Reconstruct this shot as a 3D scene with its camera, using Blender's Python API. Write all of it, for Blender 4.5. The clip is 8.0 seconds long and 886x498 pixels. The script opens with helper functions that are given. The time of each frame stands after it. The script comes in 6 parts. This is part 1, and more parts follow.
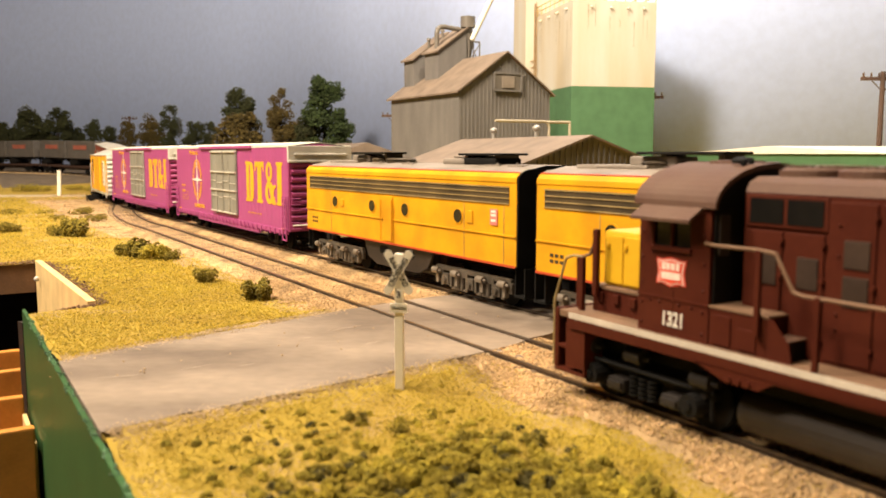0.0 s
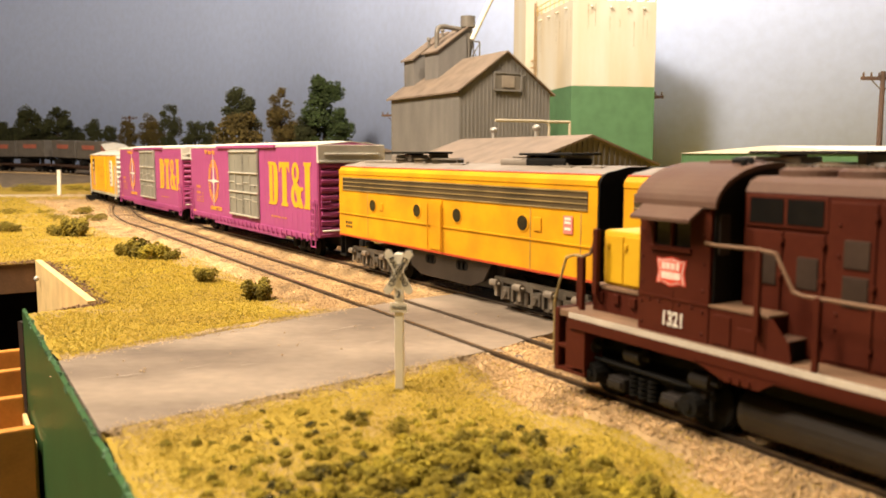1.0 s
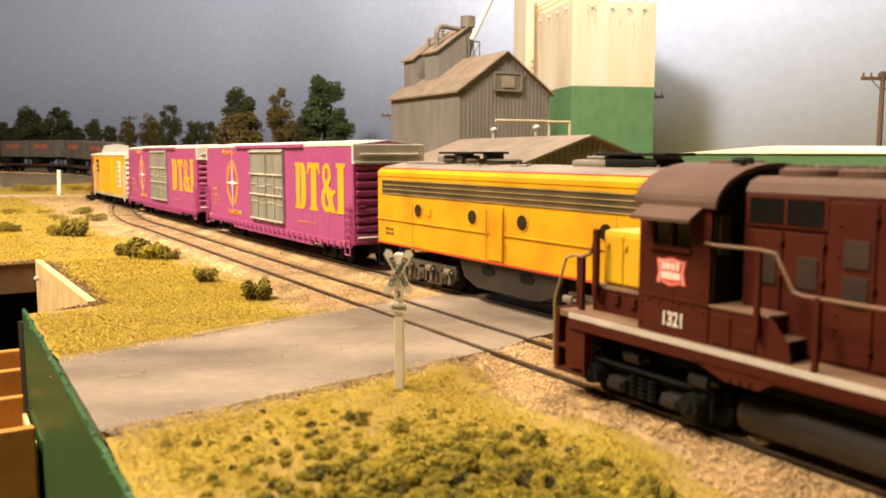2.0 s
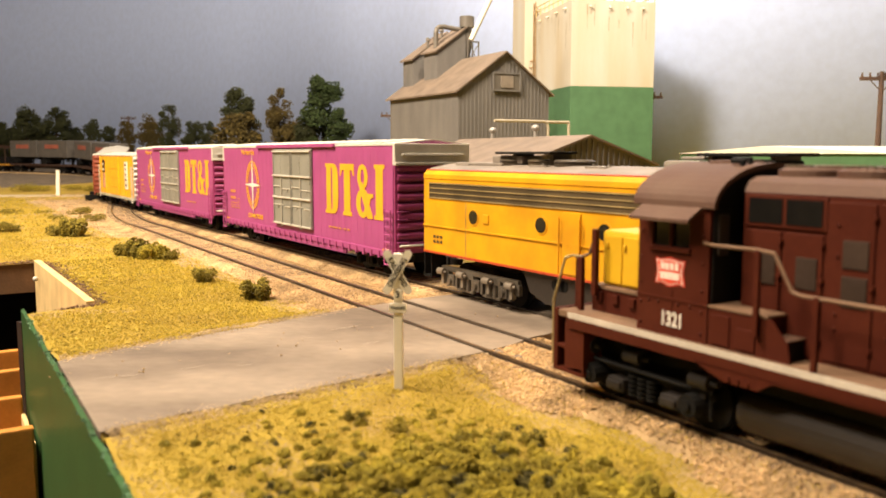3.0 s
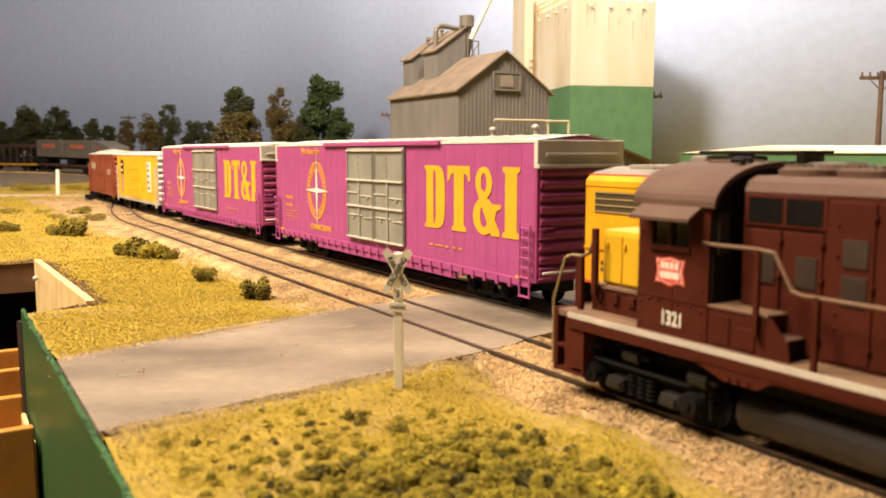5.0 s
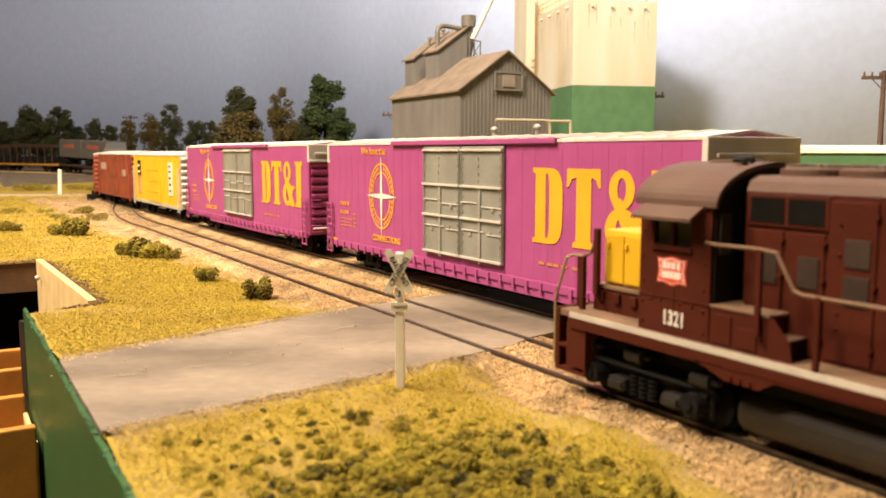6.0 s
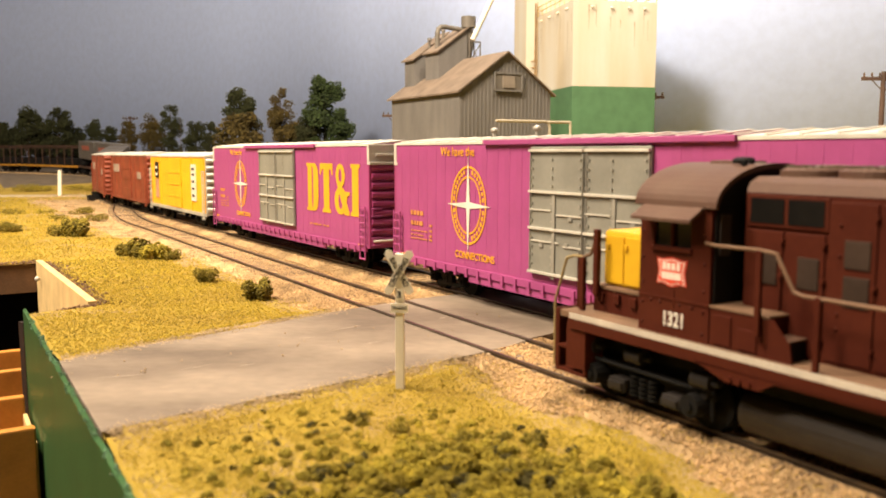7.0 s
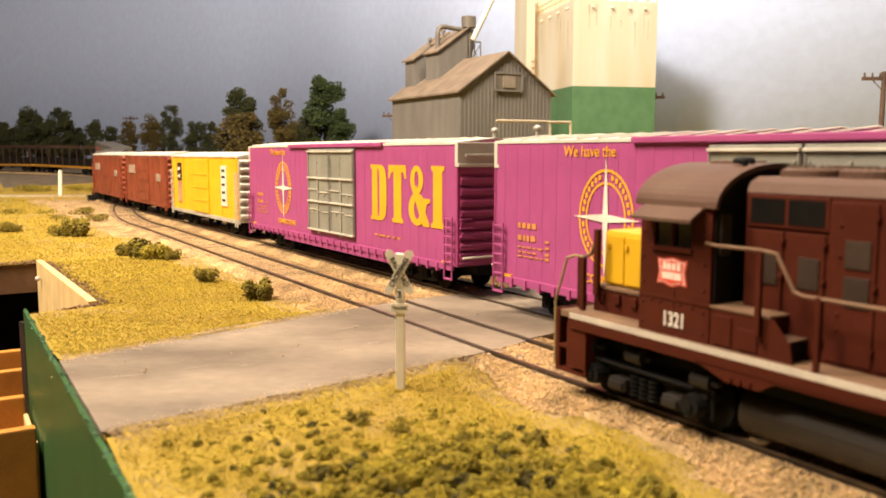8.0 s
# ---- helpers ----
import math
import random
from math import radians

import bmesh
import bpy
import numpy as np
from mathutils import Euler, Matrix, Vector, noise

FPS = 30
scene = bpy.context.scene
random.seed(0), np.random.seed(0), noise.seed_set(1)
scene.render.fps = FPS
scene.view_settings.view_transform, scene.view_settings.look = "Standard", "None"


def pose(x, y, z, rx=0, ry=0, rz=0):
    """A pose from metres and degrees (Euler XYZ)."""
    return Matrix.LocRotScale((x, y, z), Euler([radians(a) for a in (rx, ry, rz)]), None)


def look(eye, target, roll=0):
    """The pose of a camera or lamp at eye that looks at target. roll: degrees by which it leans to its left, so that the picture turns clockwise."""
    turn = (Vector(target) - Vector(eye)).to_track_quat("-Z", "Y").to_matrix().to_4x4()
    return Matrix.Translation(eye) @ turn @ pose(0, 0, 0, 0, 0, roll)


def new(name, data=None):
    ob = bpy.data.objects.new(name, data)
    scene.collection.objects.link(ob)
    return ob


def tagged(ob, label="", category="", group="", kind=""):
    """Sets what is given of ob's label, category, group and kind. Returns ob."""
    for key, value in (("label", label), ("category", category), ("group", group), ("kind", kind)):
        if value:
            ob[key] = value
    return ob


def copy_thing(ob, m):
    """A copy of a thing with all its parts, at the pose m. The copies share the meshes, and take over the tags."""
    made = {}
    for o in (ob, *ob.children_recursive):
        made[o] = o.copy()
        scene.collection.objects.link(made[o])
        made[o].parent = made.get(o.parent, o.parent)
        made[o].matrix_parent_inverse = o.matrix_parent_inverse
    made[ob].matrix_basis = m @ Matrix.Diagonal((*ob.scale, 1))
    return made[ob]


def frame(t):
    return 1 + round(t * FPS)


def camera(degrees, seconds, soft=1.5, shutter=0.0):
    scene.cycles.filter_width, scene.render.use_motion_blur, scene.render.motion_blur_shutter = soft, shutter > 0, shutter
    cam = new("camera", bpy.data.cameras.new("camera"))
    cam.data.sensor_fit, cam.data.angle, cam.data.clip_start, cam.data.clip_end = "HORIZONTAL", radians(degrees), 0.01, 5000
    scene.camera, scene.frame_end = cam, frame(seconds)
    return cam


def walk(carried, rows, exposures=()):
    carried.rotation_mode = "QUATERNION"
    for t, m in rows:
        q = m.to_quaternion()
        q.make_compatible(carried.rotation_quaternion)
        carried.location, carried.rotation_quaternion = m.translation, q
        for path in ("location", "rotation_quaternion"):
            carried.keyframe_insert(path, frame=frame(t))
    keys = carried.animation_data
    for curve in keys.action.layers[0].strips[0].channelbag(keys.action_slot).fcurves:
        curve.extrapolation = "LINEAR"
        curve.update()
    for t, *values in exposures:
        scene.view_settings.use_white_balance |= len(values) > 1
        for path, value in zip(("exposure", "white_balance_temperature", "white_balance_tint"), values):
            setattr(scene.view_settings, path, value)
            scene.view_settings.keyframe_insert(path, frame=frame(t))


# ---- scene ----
MM = 0.001
EYE = (0.0, 0.0, 0.053)
FOV = 56.07

# the camera rests on the layout's edge, with a slight sway
cam = camera(FOV, 8.0, soft=1.7)
cam.data.dof.use_dof, cam.data.dof.focus_distance, cam.data.dof.aperture_fstop = True, 0.40, 34.0
# seconds, degrees of turn to the left, degrees of tilt upwards
SWAY = [(0.0, 0.0, -0.0), (1.0, 0.0, -0.023), (1.6, 0.0, -0.019), (3.0, -0.066, -0.008),
        (3.5, -0.132, -0.0), (4.0, -0.108, -0.0), (4.6, -0.101, -0.031), (6.0, 0.046, -0.062), (6.5, 0.054, -0.015), (7.0, 0.039, -0.0), (7.5, 0.058, 0.015), (8.0, 0.062, -0.0)]
walk(cam, [(t, pose(*EYE, 90 - 6.57 + tilt, 0, turn)) for t, turn, tilt in SWAY],
     exposures=[(0.0, 0.0), (8.0, 0.0)])


# ---- light: warm room lamps over the layout, an added fill, a closed room around it ----
world = bpy.data.worlds.new("room_air")
world.use_nodes = True
world.node_tree.nodes["Background"].inputs[0].default_value = (0.9, 0.95, 1.0, 1)
world.node_tree.nodes["Background"].inputs[1].default_value = 0.02
scene.world = world


def lamp(name, at, target, size, watts, colour):
    data = bpy.data.lights.new(name, "AREA")
    data.shape, data.size, data.energy, data.color = "DISK", size, watts, colour
    ob = new(name, data)
    ob.matrix_world = look(at, target)
    return ob


WARM = (1.0, 0.815, 0.61)
lamp("ceiling_lamp_left", (-0.43, 0.22, 0.76), (0.05, 0.95, 0.08), 0.22, 19.0, WARM)
lamp("ceiling_lamp_right", (0.10, 0.46, 0.95), (0.48, 1.05, 0.08), 0.22, 14.5, WARM)
# fill added behind the camera for backdrop, train sides and sign, not a known lamp
lamp("fill_lamp_back", (-0.75, -0.30, 1.05), (0.12, 1.4, 0.25), 0.3, 25.0, WARM)


# ---- materials ----
def mat(name, colour, rough=0.6, metal=0.0, vary=0.12, scale=120.0, bump=0.15, second=None, island=0.0, rand=0.0, coarse=18.0, spec=0.4, stretch=None):
    m = bpy.data.materials.new(name)
    m.use_nodes = True
    nt = m.node_tree
    b = nt.nodes["Principled BSDF"]
    b.inputs["Roughness"].default_value, b.inputs["Metallic"].default_value = rough, metal
    b.inputs["Specular IOR Level"].default_value = spec
    tc = nt.nodes.new("ShaderNodeTexCoord")
    n1, n2 = nt.nodes.new("ShaderNodeTexNoise"), nt.nodes.new("ShaderNodeTexNoise")
    n1.inputs["Scale"].default_value, n2.inputs["Scale"].default_value = scale * 8, coarse * 4
    n1.inputs["Detail"].default_value, n2.inputs["Detail"].default_value = 4, 4
    for n in (n1, n2):
        if stretch:
            mp = nt.nodes.new("ShaderNodeMapping")
            mp.inputs["Scale"].default_value = stretch
            nt.links.new(tc.outputs["Object"], mp.inputs["Vector"])
            nt.links.new(mp.outputs["Vector"], n.inputs["Vector"])
        else:
            nt.links.new(tc.outputs["Object"], n.inputs["Vector"])
    second = second or tuple(c * (1 - 2.2 * vary) for c in colour)
    ramp = nt.nodes.new("ShaderNodeMapRange")
    ramp.inputs[1].default_value, ramp.inputs[2].default_value = 0.35, 0.68
    nt.links.new(n2.outputs["Fac"], ramp.inputs[0])
    mix = nt.nodes.new("ShaderNodeMix")
    mix.data_type = "RGBA"
    mix.inputs[6].default_value, mix.inputs[7].default_value = (*colour, 1), (*second, 1)
    nt.links.new(ramp.outputs[0], mix.inputs[0])
    hsv = nt.nodes.new("ShaderNodeHueSaturation")
    nt.links.new(mix.outputs[2], hsv.inputs["Color"])
    add = nt.nodes.new("ShaderNodeMath")
    add.operation = "MULTIPLY_ADD"
    nt.links.new(n1.outputs["Fac"], add.inputs[0])
    add.inputs[1].default_value, add.inputs[2].default_value = vary * 2.0, 1.0 - vary
    last = add.outputs[0]
    if island or rand:
        src = nt.nodes.new("ShaderNodeNewGeometry" if island else "ShaderNodeObjectInfo")
        a2 = nt.nodes.new("ShaderNodeMath")
        a2.operation = "MULTIPLY_ADD"
        k = island or rand
        nt.links.new(src.outputs["Random Per Island" if island else "Random"], a2.inputs[0])
        a2.inputs[1].default_value, a2.inputs[2].default_value = 2 * k, -k
        a3 = nt.nodes.new("ShaderNodeMath")
        nt.links.new(last, a3.inputs[0])
        nt.links.new(a2.outputs[0], a3.inputs[1])
        last = a3.outputs[0]
    nt.links.new(last, hsv.inputs["Value"])
    nt.links.new(hsv.outputs[0], b.inputs["Base Color"])
    if bump:
        bp = nt.nodes.new("ShaderNodeBump")
        bp.inputs["Strength"].default_value, bp.inputs["Distance"].default_value = bump, 0.0004
        nt.links.new(n1.outputs["Fac"], bp.inputs["Height"])
        nt.links.new(bp.outputs[0], b.inputs["Normal"])
    return m


M_PINK = mat("pink_paint", (0.335, 0.064, 0.20), 0.5, vary=0.06, bump=0.05)
# body pink made darker: the shade on the car ends is in the colour
M_PINK_SHADE = mat("pink_end_shade", (0.30, 0.042, 0.145), 0.5, vary=0.08, bump=0.05)
M_DOOR = mat("grey_door_paint", (0.235, 0.232, 0.20), 0.45, vary=0.1, bump=0.05)
M_LOCKROD = mat("grey_lock_rod", (0.33, 0.32, 0.28), 0.4, 0.2, vary=0.1, bump=0)
M_BARE = mat("bare_metal", (0.66, 0.63, 0.56), 0.38, 0.25, vary=0.1, bump=0.05)
M_ROOFWHITE = mat("galvanised_roof", (0.60, 0.57, 0.50), 0.5, vary=0.12, bump=0.05)
M_LETTER = mat("yellow_lettering", (0.74, 0.36, 0.02), 0.5, vary=0.05, bump=0)
M_YELLOW = mat("armour_yellow", (0.66, 0.325, 0.009), 0.38, vary=0.05, bump=0.04, second=(0.50, 0.235, 0.010))
M_HOODYEL = mat("hood_yellow", (0.60, 0.35, 0.014), 0.45, vary=0.06, bump=0.04)
M_RED = mat("red_stripe", (0.42, 0.055, 0.022), 0.4, vary=0.05, bump=0)
M_GREYROOF = mat("harbour_grey_roof", (0.24, 0.205, 0.17), 0.6, vary=0.15, bump=0.1)
M_BLACK = mat("black_plastic", (0.009, 0.0085, 0.008), 0.65, vary=0.2, bump=0.1, spec=0.15)
M_TRUCK = mat("truck_grey_metal", (0.17, 0.145, 0.115), 0.35, 0.4, vary=0.25, bump=0.2)
M_SOOT = mat("sooty_grey", (0.024, 0.02, 0.018), 0.5, vary=0.2, bump=0.2, spec=0.3)
M_GRILLE = mat("grille_dark", (0.085, 0.06, 0.03), 0.5, vary=0.2, bump=0.1, second=(0.022, 0.017, 0.012), coarse=9)
M_SLAT = mat("grille_slat", (0.46, 0.35, 0.16), 0.4, 0.4, vary=0.2, bump=0.1)
M_MAROON = mat("maroon_paint", (0.050, 0.0088, 0.0040), 0.6, vary=0.18, bump=0.12, second=(0.064, 0.0130, 0.0058), spec=0.14)
M_MAROON_DUST = mat("dusty_maroon_roof", (0.088, 0.046, 0.029), 0.7, vary=0.18, bump=0.15, second=(0.072, 0.031, 0.019), coarse=30)
M_TREAD = mat("dusty_walkway", (0.165, 0.095, 0.055), 0.75, vary=0.15, bump=0.2)
M_STRIPE = mat("dirty_white_stripe", (0.50, 0.45, 0.38), 0.6, vary=0.15, bump=0)
M_LEMON = mat("boxcar_yellow", (0.78, 0.41, 0.014), 0.45, vary=0.06, bump=0.04)
M_CHIP = mat("chipped_paint", (0.13, 0.24, 0.14), 0.8, vary=0.3)
M_WHITE = mat("white_stripe", (0.72, 0.68, 0.60), 0.5, vary=0.08, bump=0)
M_GLASS = mat("dark_glass", (0.015, 0.014, 0.012), 0.12, vary=0.1, bump=0)
M_SCREEN = mat("radiator_screen", (0.010, 0.0085, 0.007), 0.6, vary=0.3, bump=0.05, spec=0.1)
M_PATCH = mat("grey_filter_patch", (0.050, 0.033, 0.025), 0.7, vary=0.2, bump=0.05, spec=0.08)
M_TANK = mat("fuel_tank_grey", (0.036, 0.028, 0.023), 0.5, vary=0.2, bump=0.15)
M_FREIGHT = mat("boxcar_red", (0.25, 0.055, 0.025), 0.55, vary=0.15, bump=0.08)
M_SILVER = mat("silver_end", (0.55, 0.53, 0.47), 0.45, 0.3, vary=0.12, bump=0.05)
M_TRAILER = mat("trailer_grey", (0.095, 0.085, 0.075), 0.5, vary=0.12, bump=0.05)
M_TREDLET = mat("faded_red_lettering", (0.30, 0.09, 0.06), 0.6, vary=0.1, bump=0)
M_DKBROWN = mat("dark_brown_car", (0.06, 0.03, 0.02), 0.6, vary=0.2)
M_RAIL = mat("rail_brown", (0.05, 0.033, 0.022), 0.5, 0.3, vary=0.2)
M_RAILTOP = mat("rail_head", (0.22, 0.19, 0.16), 0.3, 0.9, vary=0.1, bump=0)
M_TIE = mat("tie_brown", (0.20, 0.135, 0.080), 0.85, vary=0.25, bump=0.4, rand=0.25)
M_BALLAST = mat("ballast_stone", (0.55, 0.365, 0.18), 0.9, vary=0.2, bump=0.3, island=0.38)
M_SOIL = mat("ballast_bed", (0.48, 0.33, 0.165), 0.95, vary=0.25, bump=0.3, scale=160)
M_YARD = mat("cinder_yard", (0.15, 0.115, 0.08), 0.95, vary=0.2, bump=0.5)
M_TURF = mat("turf_base", (0.33, 0.235, 0.027), 0.95, vary=0.18, bump=0.6, scale=260, second=(0.27, 0.18, 0.027), coarse=10)
M_FOAM = mat("turf_foam", (0.50, 0.365, 0.030), 0.95, vary=0.12, bump=0.1, island=0.14, second=(0.42, 0.285, 0.030), coarse=6)
M_FOAMOL = mat("olive_foam", (0.33, 0.26, 0.024), 0.95, vary=0.25, bump=0.6, island=0.35)
M_FOAMSHADE = mat("foam_gap_shade", (0.075, 0.062, 0.010), 0.95, vary=0.25, bump=0.6, island=0.4)
M_FOAMDK = mat("dark_foam", (0.23, 0.18, 0.020), 0.95, vary=0.2, bump=0.6, island=0.5)
M_ROAD = mat("road_grey", (0.112, 0.086, 0.065), 0.8, vary=0.25, bump=0.5, scale=40, second=(0.265, 0.212, 0.160), coarse=4, stretch=(0.8, 1.3, 1))
M_DIRT = mat("dirt_edge", (0.50, 0.37, 0.22), 0.95, vary=0.2, bump=0.8)
M_FASCIA = mat("green_fascia", (0.030, 0.090, 0.027), 0.45, vary=0.08, bump=0.15, scale=60)
M_PINE = mat("pine_board", (0.72, 0.52, 0.24), 0.6, vary=0.12, bump=0.1)
M_DRAWER = mat("orange_pine", (0.55, 0.235, 0.04), 0.55, vary=0.15, bump=0.1)
M_BANK = mat("brown_bank_board", (0.16, 0.085, 0.04), 0.8, vary=0.2, bump=0.3)
# wood taken to near black: the shade under the layout is in the colour
M_WOODSHADE = mat("dark_wood_shade", (0.022, 0.011, 0.007), 0.7, vary=0.25, bump=0.2)
M_CREAM = mat("cream_concrete", (0.51, 0.495, 0.44), 0.75, vary=0.05, bump=0.1, second=(0.47, 0.41, 0.30), coarse=9, stretch=(1, 1, 0.14))
M_GREEN = mat("silo_green", (0.072, 0.165, 0.078), 0.7, vary=0.08, bump=0.1)
M_SIDING = mat("grey_siding", (0.122, 0.116, 0.110), 0.8, vary=0.15, bump=0.2, second=(0.155, 0.146, 0.137), stretch=(1, 1, 0.3))
M_TINROOF = mat("tan_roof", (0.185, 0.142, 0.108), 0.7, vary=0.15, bump=0.15)
M_PIPE = mat("grey_pipe", (0.16, 0.145, 0.125), 0.55, 0.2, vary=0.12)
M_POLE = mat("brown_pole", (0.085, 0.05, 0.035), 0.8, vary=0.2, bump=0.3)
M_PIPECREAM = mat("cream_pipe", (0.40, 0.35, 0.26), 0.6, vary=0.08)
M_VENT = mat("vent_metal", (0.42, 0.40, 0.36), 0.4, 0.4, vary=0.1, bump=0)
M_POST = mat("white_post", (0.78, 0.73, 0.60), 0.6, vary=0.07, bump=0.1)
M_SIGNTXT = mat("sign_black", (0.03, 0.03, 0.03), 0.6, bump=0)
M_SKY = mat("backdrop_paint", (0.53, 0.655, 1.0), 0.85, vary=0.03, bump=0.03, scale=20)
M_LEAF = mat("leaf_green", (0.042, 0.048, 0.014), 0.9, vary=0.2, island=0.5, bump=0.4)
M_LEAF2 = mat("leaf_olive", (0.10, 0.072, 0.016), 0.9, vary=0.2, island=0.5, bump=0.4)
M_LEAF3 = mat("leaf_bright", (0.034, 0.056, 0.013), 0.9, vary=0.2, island=0.5, bump=0.4)
M_BARK = mat("bark", (0.06, 0.04, 0.025), 0.9, vary=0.2, bump=0.5)
M_WALL = mat("room_wall", (0.62, 0.58, 0.52), 0.9, vary=0.03, bump=0.05)
M_BRAKE = mat("worn_brake_metal", (0.34, 0.29, 0.23), 0.4, 0.4, vary=0.2, bump=0.1)
M_CLUMP = mat("olive_clump_foam", (0.33, 0.25, 0.019), 0.95, vary=0.25, bump=0.6, island=0.4)
M_FADED = mat("faded_pink_mark", (0.50, 0.27, 0.17), 0.6, vary=0.15, bump=0)
M_DIMWHITE = mat("dim_white_mark", (0.40, 0.30, 0.24), 0.6, vary=0.2, bump=0)
M_DATA = mat("faded_data_lettering", (0.58, 0.24, 0.07), 0.6, vary=0.15, bump=0)
M_RUST = mat("rust_streak", (0.45, 0.39, 0.28), 0.8, vary=0.2, bump=0.05)
M_RAILING = mat("pale_yellow_railing", (0.62, 0.48, 0.20), 0.6, vary=0.08)
M_EMBLEM = mat("emblem_red", (0.62, 0.07, 0.04), 0.5, vary=0.05, bump=0)


# ---- mesh helpers (all in millimetres, scaled on the way out) ----
def part(name, bm, material, parent=None, label=""):
    for v in bm.verts:
        v.co *= MM
    me = bpy.data.meshes.new(name)
    bm.to_mesh(me)
    bm.free()
    me.materials.append(material)
    ob = new(name, me)
    if parent:
        ob.parent = parent
    if label:
        ob["label"] = label
    return ob


def box(bm, x0, x1, y0, y1, z0, z1, bevel=0.0):
    r = bmesh.ops.create_cube(bm, size=1.0)
    vs = r["verts"]
    for v in vs:
        v.co = Vector(((x0 + x1) / 2 + v.co.x * (x1 - x0), (y0 + y1) / 2 + v.co.y * (y1 - y0), (z0 + z1) / 2 + v.co.z * (z1 - z0)))
    if bevel:
        es = list({e for v in vs for e in v.link_edges})
        bmesh.ops.bevel(bm, geom=es, offset=bevel, segments=2, profile=0.6, affect="EDGES")
    return bm


def boxes(*dims, bevel=0.0):
    bm = bmesh.new()
    for d in dims:
        box(bm, *d, bevel=bevel)
    return bm


def cyl(bm, a, b, r, r2=None, seg=14):
    a, b = Vector(a), Vector(b)
    d = b - a
    m = Matrix.Translation((a + b) / 2) @ d.to_track_quat("Z", "Y").to_matrix().to_4x4()
    bmesh.ops.create_cone(bm, cap_ends=True, segments=seg, radius1=r, radius2=r if r2 is None else r2, depth=d.length, matrix=m)
    return bm


def tube(pts, r, seg=8):
    bm = bmesh.new()
    for a, b in zip(pts, pts[1:]):
        cyl(bm, a, b, r, seg=seg)
    for p in pts[1:-1]:
        bmesh.ops.create_icosphere(bm, subdivisions=1, radius=r * 1.02, matrix=Matrix.Translation(p))
    return bm


def extrude_profile(profile, x0, x1, close=True):
    """A profile of (y, z) points drawn out along x."""
    bm = bmesh.new()
    rings = [[bm.verts.new((x, y, z)) for y, z in profile] for x in (x0, x1)]
    n = len(profile)
    for i in range(n if close else n - 1):
        j = (i + 1) % n
        bm.faces.new((rings[0][i], rings[0][j], rings[1][j], rings[1][i]))
    if close:
        bm.faces.new(rings[0][::-1])
        bm.faces.new(rings[1])
    bmesh.ops.recalc_face_normals(bm, faces=bm.faces[:])
    return bm


def plate(pts, y, thick=0.3):
    """A flat outline of (x, z) points standing at y, facing -y."""
    bm = bmesh.new()
    f = [bm.verts.new((x, y, z)) for x, z in pts]
    k = [bm.verts.new((x, y + thick, z)) for x, z in pts]
    bm.faces.new(f), bm.faces.new(k[::-1])
    n = len(pts)
    for i in range(n):
        bm.faces.new((f[i], k[i], k[(i + 1) % n], f[(i + 1) % n]))
    bmesh.ops.recalc_face_normals(bm, faces=bm.faces[:])
    return bm


def repeat(name, bm, material, parent, places):
    """Alike pieces that share one mesh, each an object of its own; places in millimetres."""
    first = part(name, bm, material, parent)
    first.location = Vector(places[0]) * MM
    for p in places[1:]:
        ob = new(name, first.data)
        ob.parent = parent
        ob.location = Vector(p) * MM


def join(*bms):
    out = bmesh.new()
    for b in bms:
        me = bpy.data.meshes.new("tmp")
        b.to_mesh(me)
        b.free()
        out.from_mesh(me)
        bpy.data.meshes.remove(me)
    return out


def thing(name, label, category, group="", m=None):
    ob = new(name)
    ob.empty_display_size = 0.01
    tagged(ob, label, category, group)
    if m is not None:
        ob.matrix_world = m
    return ob


def words(name, text, size, material, parent, m, sx=1.0, bold=0.0):
    cu = bpy.data.curves.new("txt", "FONT")
    cu.body, cu.size, cu.extrude, cu.offset, cu.align_x, cu.align_y = text, size, 0.06, bold, "CENTER", "CENTER"
    tmp = bpy.data.objects.new("txt", cu)
    scene.collection.objects.link(tmp)
    dg = bpy.context.evaluated_depsgraph_get()
    me = bpy.data.meshes.new_from_object(tmp.evaluated_get(dg))
    bpy.data.objects.remove(tmp)
    bpy.data.curves.remove(cu)
    me.transform(Matrix.Scale(MM, 4) @ m @ Matrix.Diagonal((sx, 1, 1, 1)))
    me.materials.clear()
    me.materials.append(material)
    ob = new(name, me)
    ob.parent = parent
    return ob


def on_side(x, y, z):
    """Text that stands on a side facing -y."""
    return pose(x, y, z, 90, 0, 0)


# ---- the plan: two tracks, in millimetres ----
def spline(points, step=5.0):
    p = [Vector(q) for q in points]
    p = [2 * p[0] - p[1]] + p + [2 * p[-1] - p[-2]]
    out = []
    for i in range(1, len(p) - 2):
        n = max(2, int((p[i + 1] - p[i]).length / step))
        for k in range(n):
            t = k / n
            a, b, c, d = p[i - 1], p[i], p[i + 1], p[i + 2]
            out.append(0.5 * (2 * b + (c - a) * t + (2 * a - 5 * b + 4 * c - d) * t * t + (3 * b - a - 3 * c + d) * t ** 3))
    out.append(p[-2])
    return out


def main_line(q):
    return (214.2 - 0.530 * q, 0.848 * q, 0.0)


MAIN = spline([main_line(q) for q in range(-500, 1101, 100)] + [(-402, 1005, 0), (-430, 1085, 1), (-462, 1190, 7), (-512, 1295, 14),
              (-590, 1390, 18), (-705, 1482, 20), (-865, 1600, 20), (-1210, 1850, 20), (-1600, 2130, 20)])
CUM = [0.0]
for a_, b_ in zip(MAIN, MAIN[1:]):
    CUM.append(CUM[-1] + (b_ - a_).length)


